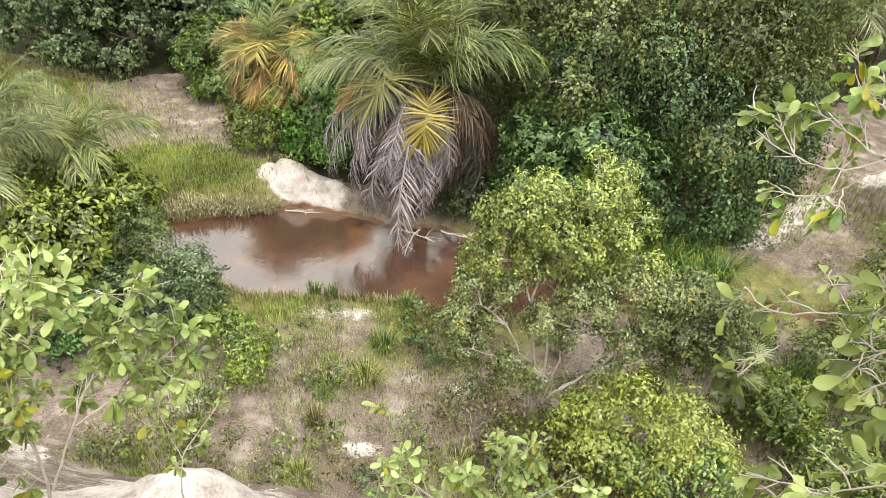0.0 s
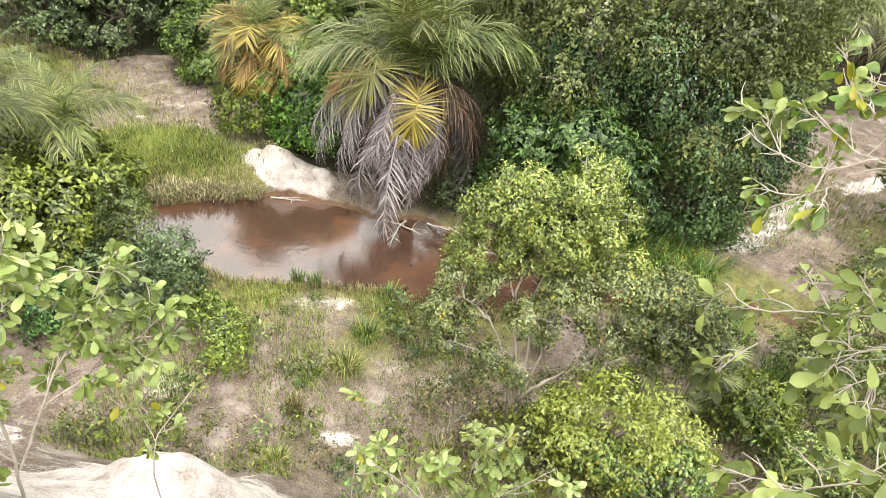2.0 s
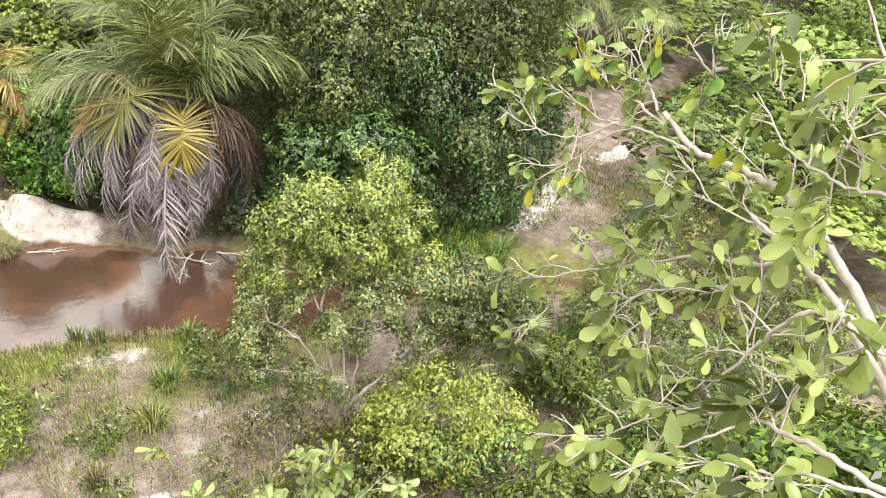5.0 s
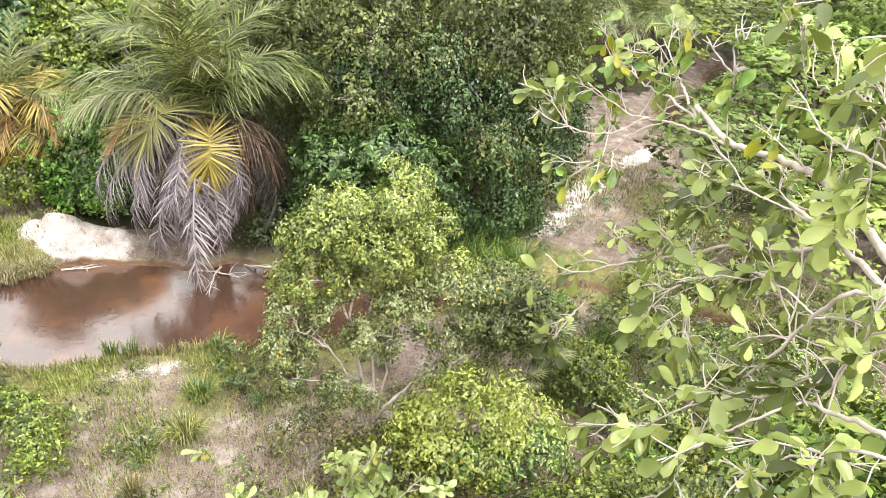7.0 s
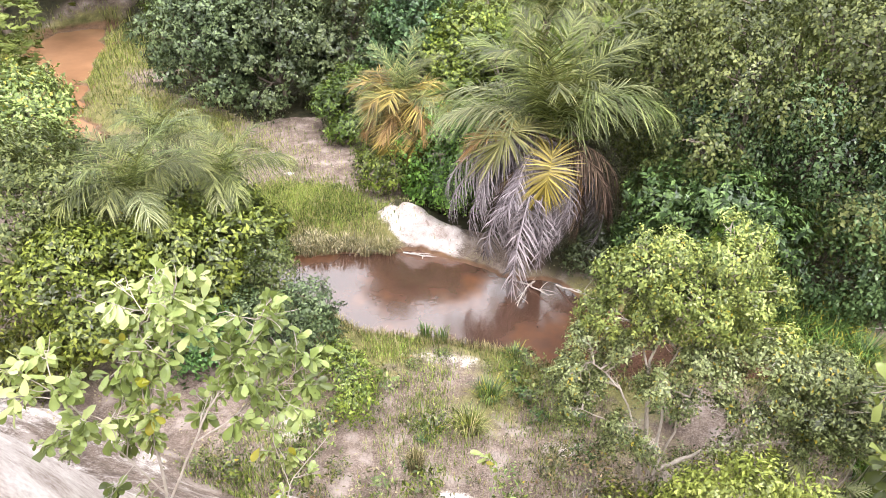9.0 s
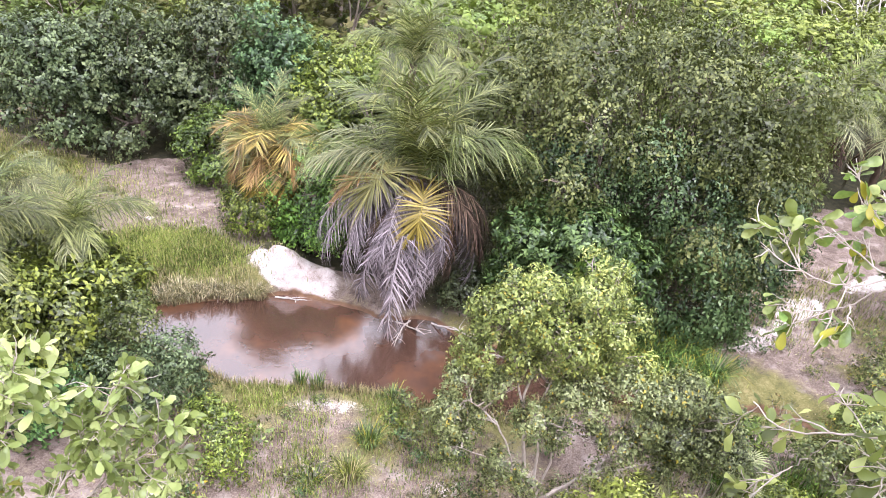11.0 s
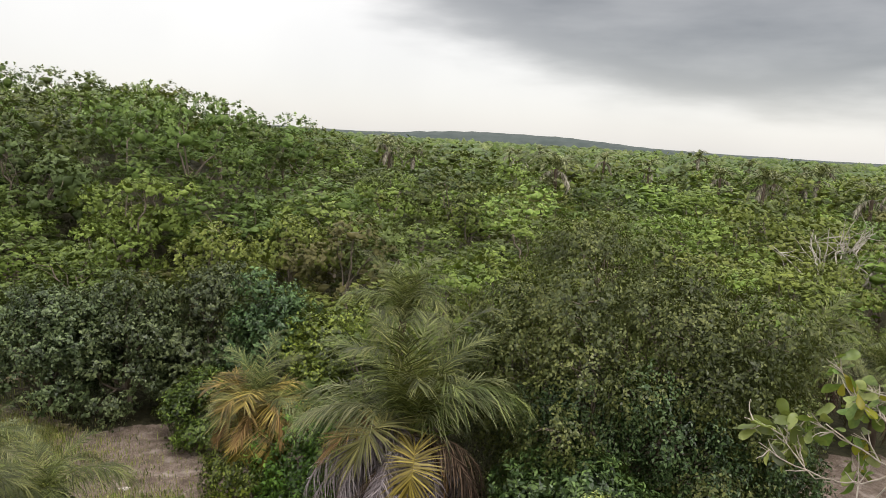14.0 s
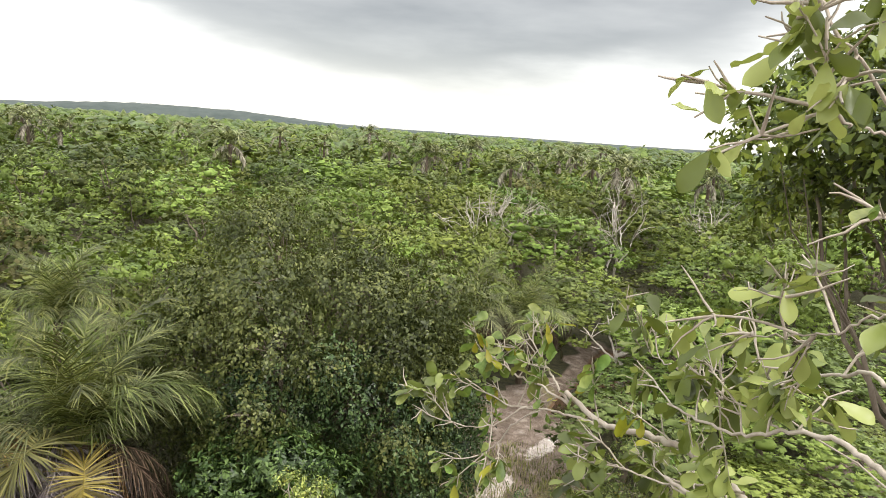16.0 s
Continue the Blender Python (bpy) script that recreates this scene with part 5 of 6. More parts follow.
PALETTE = [(WOOD_GREEN, "mid-green rounded tree in the wood"), (WOOD_LUSH, "bright green tree in the wood"), (WOOD_OLIVE, "olive-grey tree in the dense wood"), (WOOD_FRESH, "pale yellow-green tree in the wood"), (WOOD_DEEP, "deep green tree in the wood"),
           (WOOD_DARK, "dark bluish tree in the wood"), (WOOD_BROWN, "brownish-green tree in the wood"), (WOOD_YELLOW, "light yellow-green tree in the wood")]
WEIGHT = np.array([0.3, 0.24, 0.14, 0.1, 0.12, 0.06, 0.02, 0.02])
NEAR = [forest_kind(100 + i, 5600, 0.145, m, 2.5, 8.0, 11, 0.42) for i, (m, _) in enumerate(PALETTE)]
MIDDLE = [forest_kind(120 + i, 3500, 0.175, m, 2.8, 8.0, 9, 0.46) for i, (m, _) in enumerate(PALETTE)]
FAR = [forest_kind(140 + i, 640, 0.42, m, 3.0, 8.0, 6, 0.52) for i, (m, _) in enumerate(PALETTE)]
FAR = [tuple(np.concatenate(a) for a in ([v for v, f, n in c], [f + b for (v, f, n), b in zip(c, np.cumsum([0] + [len(x[0]) for x in c]))], [n for v, f, n in c])) for _, _, c in FAR]
TAKEN = [(6.0, 24.6, 6.0), (-1.5, 21.0, 2.5), (-20.5, 31.5, 2.4), (-16.8, 32.2, 2.4), (-13.2, 33.6, 2.4), (-9.6, 33.0, 2.2), (-6.4, 31.6, 1.8), (-2.5, 26.8, 1.0), (16.4, 32.4, 2.0), (21.4, 34.0, 2.0), (-8.0, 26.5, 4.0), (-5.7, 23.7, 3.0), (-11.6, 29.2, 2.5)]
frng = np.random.default_rng(77)


JOINED = [[] for _ in PALETTE]


def scatter(r0, r1, gap, kinds, tall, wide, a0=-60, a1=53, join=False):
    """Trees between two distances from the bluff, over the whole outlook."""
    made = 0
    lim = int(r1 / gap) + 2
    for i in range(-lim, lim):
        for j in range(0, lim):
            x, y = (i + (j % 2) * 0.5 + frng.uniform(-0.36, 0.36)) * gap, (j + frng.uniform(-0.36, 0.36)) * gap
            r, a = math.hypot(x, y), math.degrees(math.atan2(x, y))
            if not (r0 <= r < r1 and -a1 < a < -a0):
                continue
            if y < 50 and clearing(np.array([x]), np.array([y]))[0] > 0.5:
                continue
            if any(math.hypot(x - u, y - v) < w + 1.2 for u, v, w in TAKEN):
                continue
            rise = x < -14 and y > 44
            patch = noise.noise(Vector((x * 0.045, y * 0.045, 3.0)))
            w = WEIGHT.copy()
            w[[1, 3, 7]] *= 1 + 1.6 * max(0, patch)
            w[[2, 5, 6]] *= 1 + 1.6 * max(0, -patch)
            if rise:
                w[[5, 4]] *= 3.5
                w[[3, 6, 7]] = 0
            k = frng.choice(len(kinds), p=w / w.sum())
            h = tall * frng.uniform(0.55, 1.22) * (1.05 if rise else 1) / 8.0
            if y < 27 and x > 10:
                h *= 0.75
            s = wide * frng.uniform(0.8, 1.35)
            z = on_ground(x, y)[2]
            if join:
                turn = frng.uniform(0, 2 * np.pi)
                c, q = math.cos(turn), math.sin(turn)
                rot = np.array([[c, -q, 0], [q, c, 0], [0, 0, 1]])
                v, f, nn = kinds[k]
                JOINED[k].append((v * [s, s, h] @ rot.T + [x, y, z - 0.1], f, nn @ rot.T))
            else:
                plant(kinds[k], (x, y, z - 0.1), (s, s, h), frng.uniform(0, 360), PALETTE[k][1])
            made += 1
    return made


print("wood", scatter(24, 52, 5.0, NEAR, 7.8, 1.22), scatter(46, 64, 6.2, NEAR, 7.0, 1.2, 13, 53), scatter(52, 112, 7.4, MIDDLE, 9.0, 1.4), scatter(112, 230, 10.0, FAR, 9.0, 1.7, join=True))
for k, bits in enumerate(JOINED):
    if bits:
        tagged(new("distant_trees", make_mesh("distant_trees", bits, PALETTE[k][0])), "crowns of distant woodland trees " + ("in green", "in bright green", "in olive grey", "in pale green", "in deep green", "in dark green", "in brownish green", "in yellow green")[k], "woodland", kind="stuff")

# palms that stand out of the wood
FAR_LIVE = frond_mesh(np.random.default_rng(5), "frond", FROND_GREY, 4.2, 65, 115, 16, 0.8, 0.14, 0.4)
FAR_DEAD = frond_mesh(np.random.default_rng(6), "dead_frond", FROND_TAN, 3.6, -10, 78, 12, 0.7, 0.16, 0.9, -10)


def far_palm_kind():
    r = np.random.default_rng(9)
    base = thing("palm_tree", (0, 0, 0), "tall palm with grey dead skirt rising above the wood", "palm tree", "palms above the wood")
    part("trunk", make_mesh("trunk", [tube(curve_to(r, (0, 0, 0), (0, 0, 9.0), 6, wild=0.01), np.linspace(0.3, 0.22, 6), 7)], BARK_PALM, True), base)
    for i in range(12):
        stand_frond(base, FAR_LIVE, Vector((0, 0, 9.0)), i * 30 + r.uniform(-8, 8), r.uniform(-25, 12), r.uniform(0.85, 1.05))
    for i in range(4):
        stand_frond(base, FAR_DEAD, Vector((0, 0, 8.9)), i * 90 + r.uniform(-10, 10), r.uniform(-8, 20), r.uniform(0.85, 1.05))
    return base


first_palm = far_palm_kind()
spots = [(19.8, 148.5, 11.4), (54.5, 95.4, 11.0), (46.7, 131.8, 11.5), (59.5, 126.6, 11.7), (78.3, 77.2, 11.5), (77.0, 104.6, 11.2), (82.9, 124.9, 11.8), (79.4, 247.5, 14.6), (10.2, 99.3, 9.0), (51.4, 119.3, 11.5), (33.1, 176.8, 12.6)]
for _ in range(44):
    a, r = radians(frng.uniform(-12, 60)), frng.uniform(85, 300)
    spots.append((math.sin(a) * r, math.cos(a) * r, frng.uniform(11.0, 13.6)))
for n, (x, y, top) in enumerate(spots):
    z = on_ground(x, y)[2]
    k = (top - z + 1.2) / 11.0
    m = Matrix.Translation((x, y, z)) @ pose(0, 0, 0, 0, 0, frng.uniform(0, 360)) @ Matrix.Scale(k, 4)
    if n == 0:
        first_palm.matrix_basis = m
    else:
        c = copy_thing(first_palm, m)
        c.matrix_basis = m


def bare_tree(place, tall, seed, label):
    """A dead tree: trunk and forked bare branches."""
    r = np.random.default_rng(seed)
    ob = thing("dead_tree", place, label, "dead tree", "dead trees of the wood")
    top = np.array([r.normal(0, 0.4), r.normal(0, 0.4), tall * 0.55])
    part("trunk", make_mesh("trunk", [tube(curve_to(r, (0, 0, -0.2), top, 8), np.linspace(0.16, 0.1, 8), 7)], BARK_DEAD, True), ob)
    for i in range(6):
        end = top + unit(np.array([r.normal(0, 1), r.normal(0, 1), r.uniform(0.5, 1.4)])) * tall * r.uniform(0.35, 0.5)
        line = curve_to(r, top * r.uniform(0.75, 1), end, 8, 0.05, 0.08)
        bits = [tube(line, np.linspace(0.08, 0.03, 8), 5)]
        for _ in range(5):
            e = line[r.integers(3, 8)] + r.normal(0, 0.8, 3) + [0, 0, 0.6]
            bits.append(tube(curve_to(r, line[r.integers(3, 7)], e, 5), np.linspace(0.035, 0.015, 5), 4))
        part("branch", make_mesh("branch", bits, BARK_DEAD, True), ob)
    return ob


for n, (x, y, top) in enumerate(((30.9, 57.0, 8.6), (27.6, 54.5, 8.4), (34.0, 58.0, 8.8), (41.3, 50.2, 8.0), (52.0, 50.0, 9.0), (47.0, 60.0, 9.5), (26.0, 30.6, 4.0))):
    z = on_ground(x, y)[2]
    bare_tree((x, y, z), top + 1.6 - z, 300 + n, "leafless pale grey dead tree among green crowns")


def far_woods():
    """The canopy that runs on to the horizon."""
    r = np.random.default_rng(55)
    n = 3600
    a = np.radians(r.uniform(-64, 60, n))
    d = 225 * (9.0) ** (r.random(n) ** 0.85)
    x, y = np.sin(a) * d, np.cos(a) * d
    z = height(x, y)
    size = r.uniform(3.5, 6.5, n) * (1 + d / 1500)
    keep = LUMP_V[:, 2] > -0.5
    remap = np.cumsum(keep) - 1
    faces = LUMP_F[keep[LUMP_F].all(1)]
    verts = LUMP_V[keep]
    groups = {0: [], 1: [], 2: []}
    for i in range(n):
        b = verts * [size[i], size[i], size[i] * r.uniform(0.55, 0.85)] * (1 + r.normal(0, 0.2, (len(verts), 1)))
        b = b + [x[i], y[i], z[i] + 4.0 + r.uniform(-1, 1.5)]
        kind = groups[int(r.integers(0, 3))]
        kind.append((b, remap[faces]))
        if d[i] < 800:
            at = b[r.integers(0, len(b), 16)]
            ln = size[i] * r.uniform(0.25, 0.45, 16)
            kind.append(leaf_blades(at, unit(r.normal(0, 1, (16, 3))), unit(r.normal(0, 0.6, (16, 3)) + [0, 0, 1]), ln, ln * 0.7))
    # dull crown tones only: the far canopy's haze is put into its colour
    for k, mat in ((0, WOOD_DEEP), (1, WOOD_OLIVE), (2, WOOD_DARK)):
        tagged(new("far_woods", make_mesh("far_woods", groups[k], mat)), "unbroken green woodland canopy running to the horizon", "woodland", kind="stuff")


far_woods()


# ---- grass, reeds and litter ----
grng = np.random.default_rng(91)


def field(n, cx, cy, rx, ry, turn=0.0, keep=None):
    u = grng.normal(0, 0.5, (n, 2)) * [rx, ry]
    c, s = math.cos(radians(turn)), math.sin(radians(turn))
    p = np.stack([cx + u[:, 0] * c - u[:, 1] * s, cy + u[:, 0] * s + u[:, 1] * c], 1)
    d = wetness(p[:, 0], p[:, 1])
    return p[d < -0.08]


creek_side = field(12000, -33.0, 35.0, 9.0, 8.0)
grass_stuff("meadow_grass", "green grass beside the orange creek", grng, creek_side, 0.4, 0.035, GRASS)
grass_stuff("meadow_grass", "thin dry grass along the earth track", grng, field(9000, -20.0, 28.2, 9.0, 2.6, -22), 0.24, 0.024, GRASS)
grass_stuff("meadow_grass", "bright green short grass on the far bank", grng, field(22000, -11.2, 22.3, 3.2, 1.9), 0.2, 0.02, GRASS)
shore = grng.uniform((-12, 15), (4, 22.5), (60000, 2))
d = wetness(shore[:, 0], shore[:, 1])
grass_stuff("bank_grass", "dry grass fringe along the water's edge", grng, shore[(d < -0.02) & (-d < np.abs(grng.normal(0, 0.55, len(d)))) & ~((shore[:, 0] > -7.6) & (shore[:, 1] > 19))], 0.36, 0.022, GRASS_DRY)
flat = grng.uniform((-9, 8.6), (3, 16), (90000, 2))
patch = waves(flat[:, 0], flat[:, 1], 0.9, 31) + 0.6 * waves(flat[:, 0], flat[:, 1], 2.7, 32)
grass_stuff("tufted_grass", "thin patchy grass on sandy ground", grng, flat[(patch + grng.normal(0, 0.7, len(patch)) > 0.8) & (wetness(flat[:, 0], flat[:, 1]) < -0.2)], 0.2, 0.018, GRASS)
flat = grng.uniform((5, 9), (20, 27), (60000, 2))
patch = waves(flat[:, 0], flat[:, 1], 0.7, 33) + 0.5 * waves(flat[:, 0], flat[:, 1], 2.2, 34)
grass_stuff("tufted_grass", "patchy green grass near the stream", grng, flat[(patch + grng.normal(0, 0.7, len(patch)) > 0.7) & (wetness(flat[:, 0], flat[:, 1]) < -0.2)], 0.25, 0.02, GRASS)
for x, y, n, t, mat, lab in ((-1.9, 13.8, 240, 0.6, REED, "round green grass tussock on bare earth"), (-3.3, 10.8, 260, 0.75, GRASS_DRY, "spreading yellowish grass tussock"), (-3.2, 12.1, 120, 0.45, REED, "small green grass tussock"),
                             (-2.2, 12.5, 240, 0.6, GRASS, "leafy pale green grass tussock"), (-3.4, 9.3, 220, 0.4, GRASS, "bright green low tussock"), (-1.4, 15.6, 240, 0.5, REED, "green tussock at the pond edge"),
                             (-4.4, 15.9, 130, 0.75, REED, "upright thin reeds at the pond edge"), (-3.9, 16.0, 120, 0.7, REED, "upright thin reeds at the pond edge"), (0.6, 10.0, 140, 0.4, GRASS, "small grass tussock on sand")):
    tussock(on_ground(x, y), lab, grng, n, t, 0.02, 0.3 if t < 0.7 else 0.18, mat, lean=0.9 if t < 0.7 else 0.3)
for i in range(16):
    x, y = 7.8 + grng.normal(0, 1.0), 18.9 + grng.normal(0, 0.45)
    if wetness(np.array([x]), np.array([y]))[0] < 0.15:
        tussock(on_ground(x, y), "tall arching green reeds beside the stream", grng, 130, 1.15, 0.03, 0.3, REED, "reed_clump", 0.9, "reeds by the stream")
for i in range(9):
    x, y = 9.0 + grng.normal(0, 0.7), 12.8 + grng.normal(0, 0.5)
    tussock(on_ground(x, y), "bamboo-like bright green tall grass", grng, 90, 1.0, 0.035, 0.35, LUSH, "reed_clump", 0.7, "tall grass on the flat")
for i in range(12):
    x = -10.8 + i * 0.33 + grng.normal(0, 0.1)
    y = 19.45 + 0.36 * (x + 10.9) + grng.normal(0, 0.1)
    tussock(on_ground(x, y), "drooping dry grass tuft over the bank", grng, 110, 0.6, 0.022, 0.25, GRASS_DRY, "grass_tussock", 1.0, "tufts along the far bank")


def seedling_kinds():
    """Small plants of the open ground, made once each."""
    kinds = []
    for i, (mat, leaf, n, tall, lab) in enumerate(((GREEN, 0.09, 60, 0.45, "small green seedling on bare earth"), (DEEP, 0.08, 70, 0.35, "small dark green herb on bare earth"), (FRESH, 0.1, 50, 0.55, "small pale leafy seedling on sand"), (BROWNISH, 0.08, 45, 0.4, "small withered brownish herb"))):
        r = np.random.default_rng(600 + i)
        c = rows((0, 0, tall * 0.5, tall * 0.55, tall * 0.5, tall * 0.5), (tall * 0.3, 0.05, tall * 0.3, tall * 0.35, tall * 0.3, tall * 0.3))
        chunks = [foliage(r, c, n // 2, 5, leaf, 0.45, 0.1, tall * 0.5, -0.2, 0.2)]
        stems = [tube(curve_to(r, (0, 0, -0.05), (r.normal(0, tall * 0.3), r.normal(0, tall * 0.3), tall * r.uniform(0.6, 1.0)), 5), np.linspace(0.008, 0.003, 5), 4) for _ in range(5)]
        kinds.append((make_mesh("foliage", chunks, mat), make_mesh("stem", stems, BARK_PALE, True), lab))
    return kinds


SEEDLINGS = seedling_kinds()
count = 0
while count < 130:
    x, y = (grng.uniform(-9, 4), grng.uniform(8.6, 15.6)) if count < 75 else (grng.uniform(5.5, 17), grng.uniform(9, 22))
    if wetness(np.array([x]), np.array([y]))[0] > -0.3:
        continue
    leaves_me, stems_me, lab = SEEDLINGS[int(grng.integers(0, 4))]
    ob = thing("small_plant", (0, 0, 0), lab, "plant", "small plants on open ground")
    ob.matrix_basis = Matrix.Translation(on_ground(x, y)) @ pose(0, 0, 0, 0, 0, grng.uniform(0, 360)) @ Matrix.Scale(grng.uniform(0.6, 1.5), 4)
    part("foliage", leaves_me, ob)
    part("stem", stems_me, ob)
    count += 1


def fan_palm(place, label, leaves=7, span=0.75):
    r = np.random.default_rng(61)
    ob = thing("fan_palm", place, label, "palm")
    for i in range(leaves):
        a = radians(i * 360 / leaves + r.uniform(-15, 15))
        tip = np.array([math.cos(a) * r.uniform(0.4, 0.9), math.sin(a) * r.uniform(0.4, 0.9), r.uniform(1.7, 2.6)])
        line = curve_to(r, (0, 0, -0.1), tip, 7, 0.05, 0.03)
        chunks = [tube(line, np.linspace(0.02, 0.012, 7), 5)]
        out = unit(tip * [1, 1, 0.25])
        side = unit(np.cross(out, (0, 0, 1)))
        up = np.cross(side, out)
        v, f = [], []
        for k in np.linspace(-125, 125, 26):
            d = out * math.cos(radians(k)) + side * math.sin(radians(k)) - np.array([0, 0, 0.12])
            w = np.cross(d, up) * 0.022
            ln = span * (1 - 0.25 * abs(k) / 125)
            b = len(v)
            v += [tip - w * 0.3, tip + w * 0.3, tip + d * ln * 0.6 + w, tip + d * ln * 0.6 - w, tip + d * ln - [0, 0, 0.1]]
            f += [(b, b + 1, b + 2), (b, b + 2, b + 3), (b + 3, b + 2, b + 4)]
        part("leaf_stalk", make_mesh("leaf_stalk", chunks, BARK_PALE, True), ob)
        part("fan_leaf", make_mesh("fan_leaf", [(np.array(v), np.array(f))], FROND_GREY), ob)
    return ob


fan_palm(on_ground(6.3, 11.9), "small fan palm with stiff grey-green leaves")
fan_palm(on_ground(7.0, 12.5), "small fan palm with stiff grey-green leaves", 6, 0.7)


def fallen_branch(place, reach, label, seed, mat=BARK_DEAD):
    r = np.random.default_rng(seed)
    ob = thing("fallen_branch", place, label, "branch")
    reach = np.asarray(reach, float)
    line = curve_to(r, (0, 0, 0), reach, 9, 0.03, 0.05)
    part("stem", make_mesh("stem", [tube(line, np.linspace(0.035, 0.012, 9), 6)], mat, True), ob)
    for _ in range(6):
        i = r.integers(2, 8)
        e = line[i] + unit(reach) * 0.3 + r.normal(0, 0.28, 3) * [1, 1, 0.5]
        part("twig", make_mesh("twig", [tube(curve_to(r, line[i], e, 5), np.linspace(0.014, 0.005, 5), 4)], mat, True), ob)
    return ob


for n, (x, y, vx, vy, vz) in enumerate(((-0.6, 20.2, 2.2, -1.0, 0.1), (-1.4, 20.2, -0.4, -1.6, 0.0), (0.2, 20.0, 1.2, -0.5, 0.25), (-2.2, 20.1, 1.4, -0.8, 0.15), (-6.6, 20.7, 0.9, -0.05, 0.0), (-9.0, 20.1, 1.0, 0.1, 0.02), (9.6, 20.0, 1.4, 0.3, 0.3), (8.2, 19.8, -1.0, 0.4, 0.5), (-13.6, 12.9, 0.9, 0.3, 0.1), (3.2, 8.9, 1.2, 0.4, 0.1))):
    z = max(on_ground(x, y)[2], WATER_Z) + 0.02
    fallen_branch((x, y, z), (vx, vy, vz), "grey fallen branch with bare twigs at the bank", 400 + n)


def ground_litter():
    """Fallen leaves, pebbles and twigs on the open earth."""
    r = np.random.default_rng(71)
    p = r.uniform((-18, 8.2), (18, 31), (26000, 2))
    ok = (wetness(p[:, 0], p[:, 1]) < -0.15) & ((waves(p[:, 0], p[:, 1], 0.9, 41) > -0.1) | (p[:, 1] < 11))
    p = p[ok][:9000]
    n = len(p)
    base = np.column_stack([p, height(p[:, 0], p[:, 1]) + 0.015])
    a = r.uniform(0, 6.3, n)
    d = np.stack([np.cos(a), np.sin(a), r.uniform(-0.05, 0.3, n)], 1)
    up = np.tile([[0, 0, 1.0]], (n, 1)) + r.normal(0, 0.3, (n, 3))
    ln = r.uniform(0.04, 0.13, n)
    return tagged(new("leaf_litter", make_mesh("leaf_litter", [leaf_blades(base, d, up, ln, ln * 0.45)], GRASS_DRY)), "dry fallen leaves and bits on the earth", "leaf litter", kind="stuff")


ground_litter()


# ---- broad-leaved trees at the edge of the bluff ----
def broad_leaf(mat, curl, fold, seed, wide=0.88):
    """A rounded leaf, widest towards its tip, with a stalk, a folded midrib and a wavy rim. One metre long."""
    r = np.random.default_rng(seed)
    s = np.array([0.0, 0.08, 0.25, 0.42, 0.58, 0.72, 0.85, 0.94, 1.0])
    half = np.array([0.01, 0.018, 0.11, 0.19, 0.245, 0.265, 0.225, 0.145, 0.02]) * wide
    z = curl * (s ** 2) * -1 + 0.02 * np.sin(s * 9)
    mid = np.stack([s, np.zeros(9), z], 1)
    wob = r.normal(0, 0.02, (2, 9))
    left = np.stack([s, half, z + half * fold + wob[0]], 1)
    right = np.stack([s, -half, z + half * fold + wob[1]], 1)
    v = np.concatenate([mid, left, right])
    i = np.arange(8)[:, None]
    f = np.concatenate([i + [[0, 1, 10, 9]], i + [[1, 0, 18, 19]]])
    return make_mesh("leaf", [(v, f)], mat, True)


LEAVES = [broad_leaf((BROAD, BROAD_DARK, BROAD_DARK, BROAD, BROAD_DARK)[i], c, f, i) for i, (c, f) in enumerate(((0.12, 0.25), (0.3, 0.4), (0.05, 0.15), (0.22, 0.55), (-0.08, 0.3)))]
LEAVES_PALE = [broad_leaf((BROAD_PALE, BROAD_PALE, BROAD_PALE, BROAD)[i], c, f, 20 + i, 0.74) for i, (c, f) in enumerate(((0.15, 0.35), (0.4, 0.5), (0.1, 0.25), (0.28, 0.6)))]
LEAVES_Y = [broad_leaf(BROAD_YELLOW, 0.2, 0.35, 11)]
LEAF_DATA = [(np.array([v.co[:] for v in me.vertices]), np.array([p.vertices[:] for p in me.polygons])) for me in LEAVES]


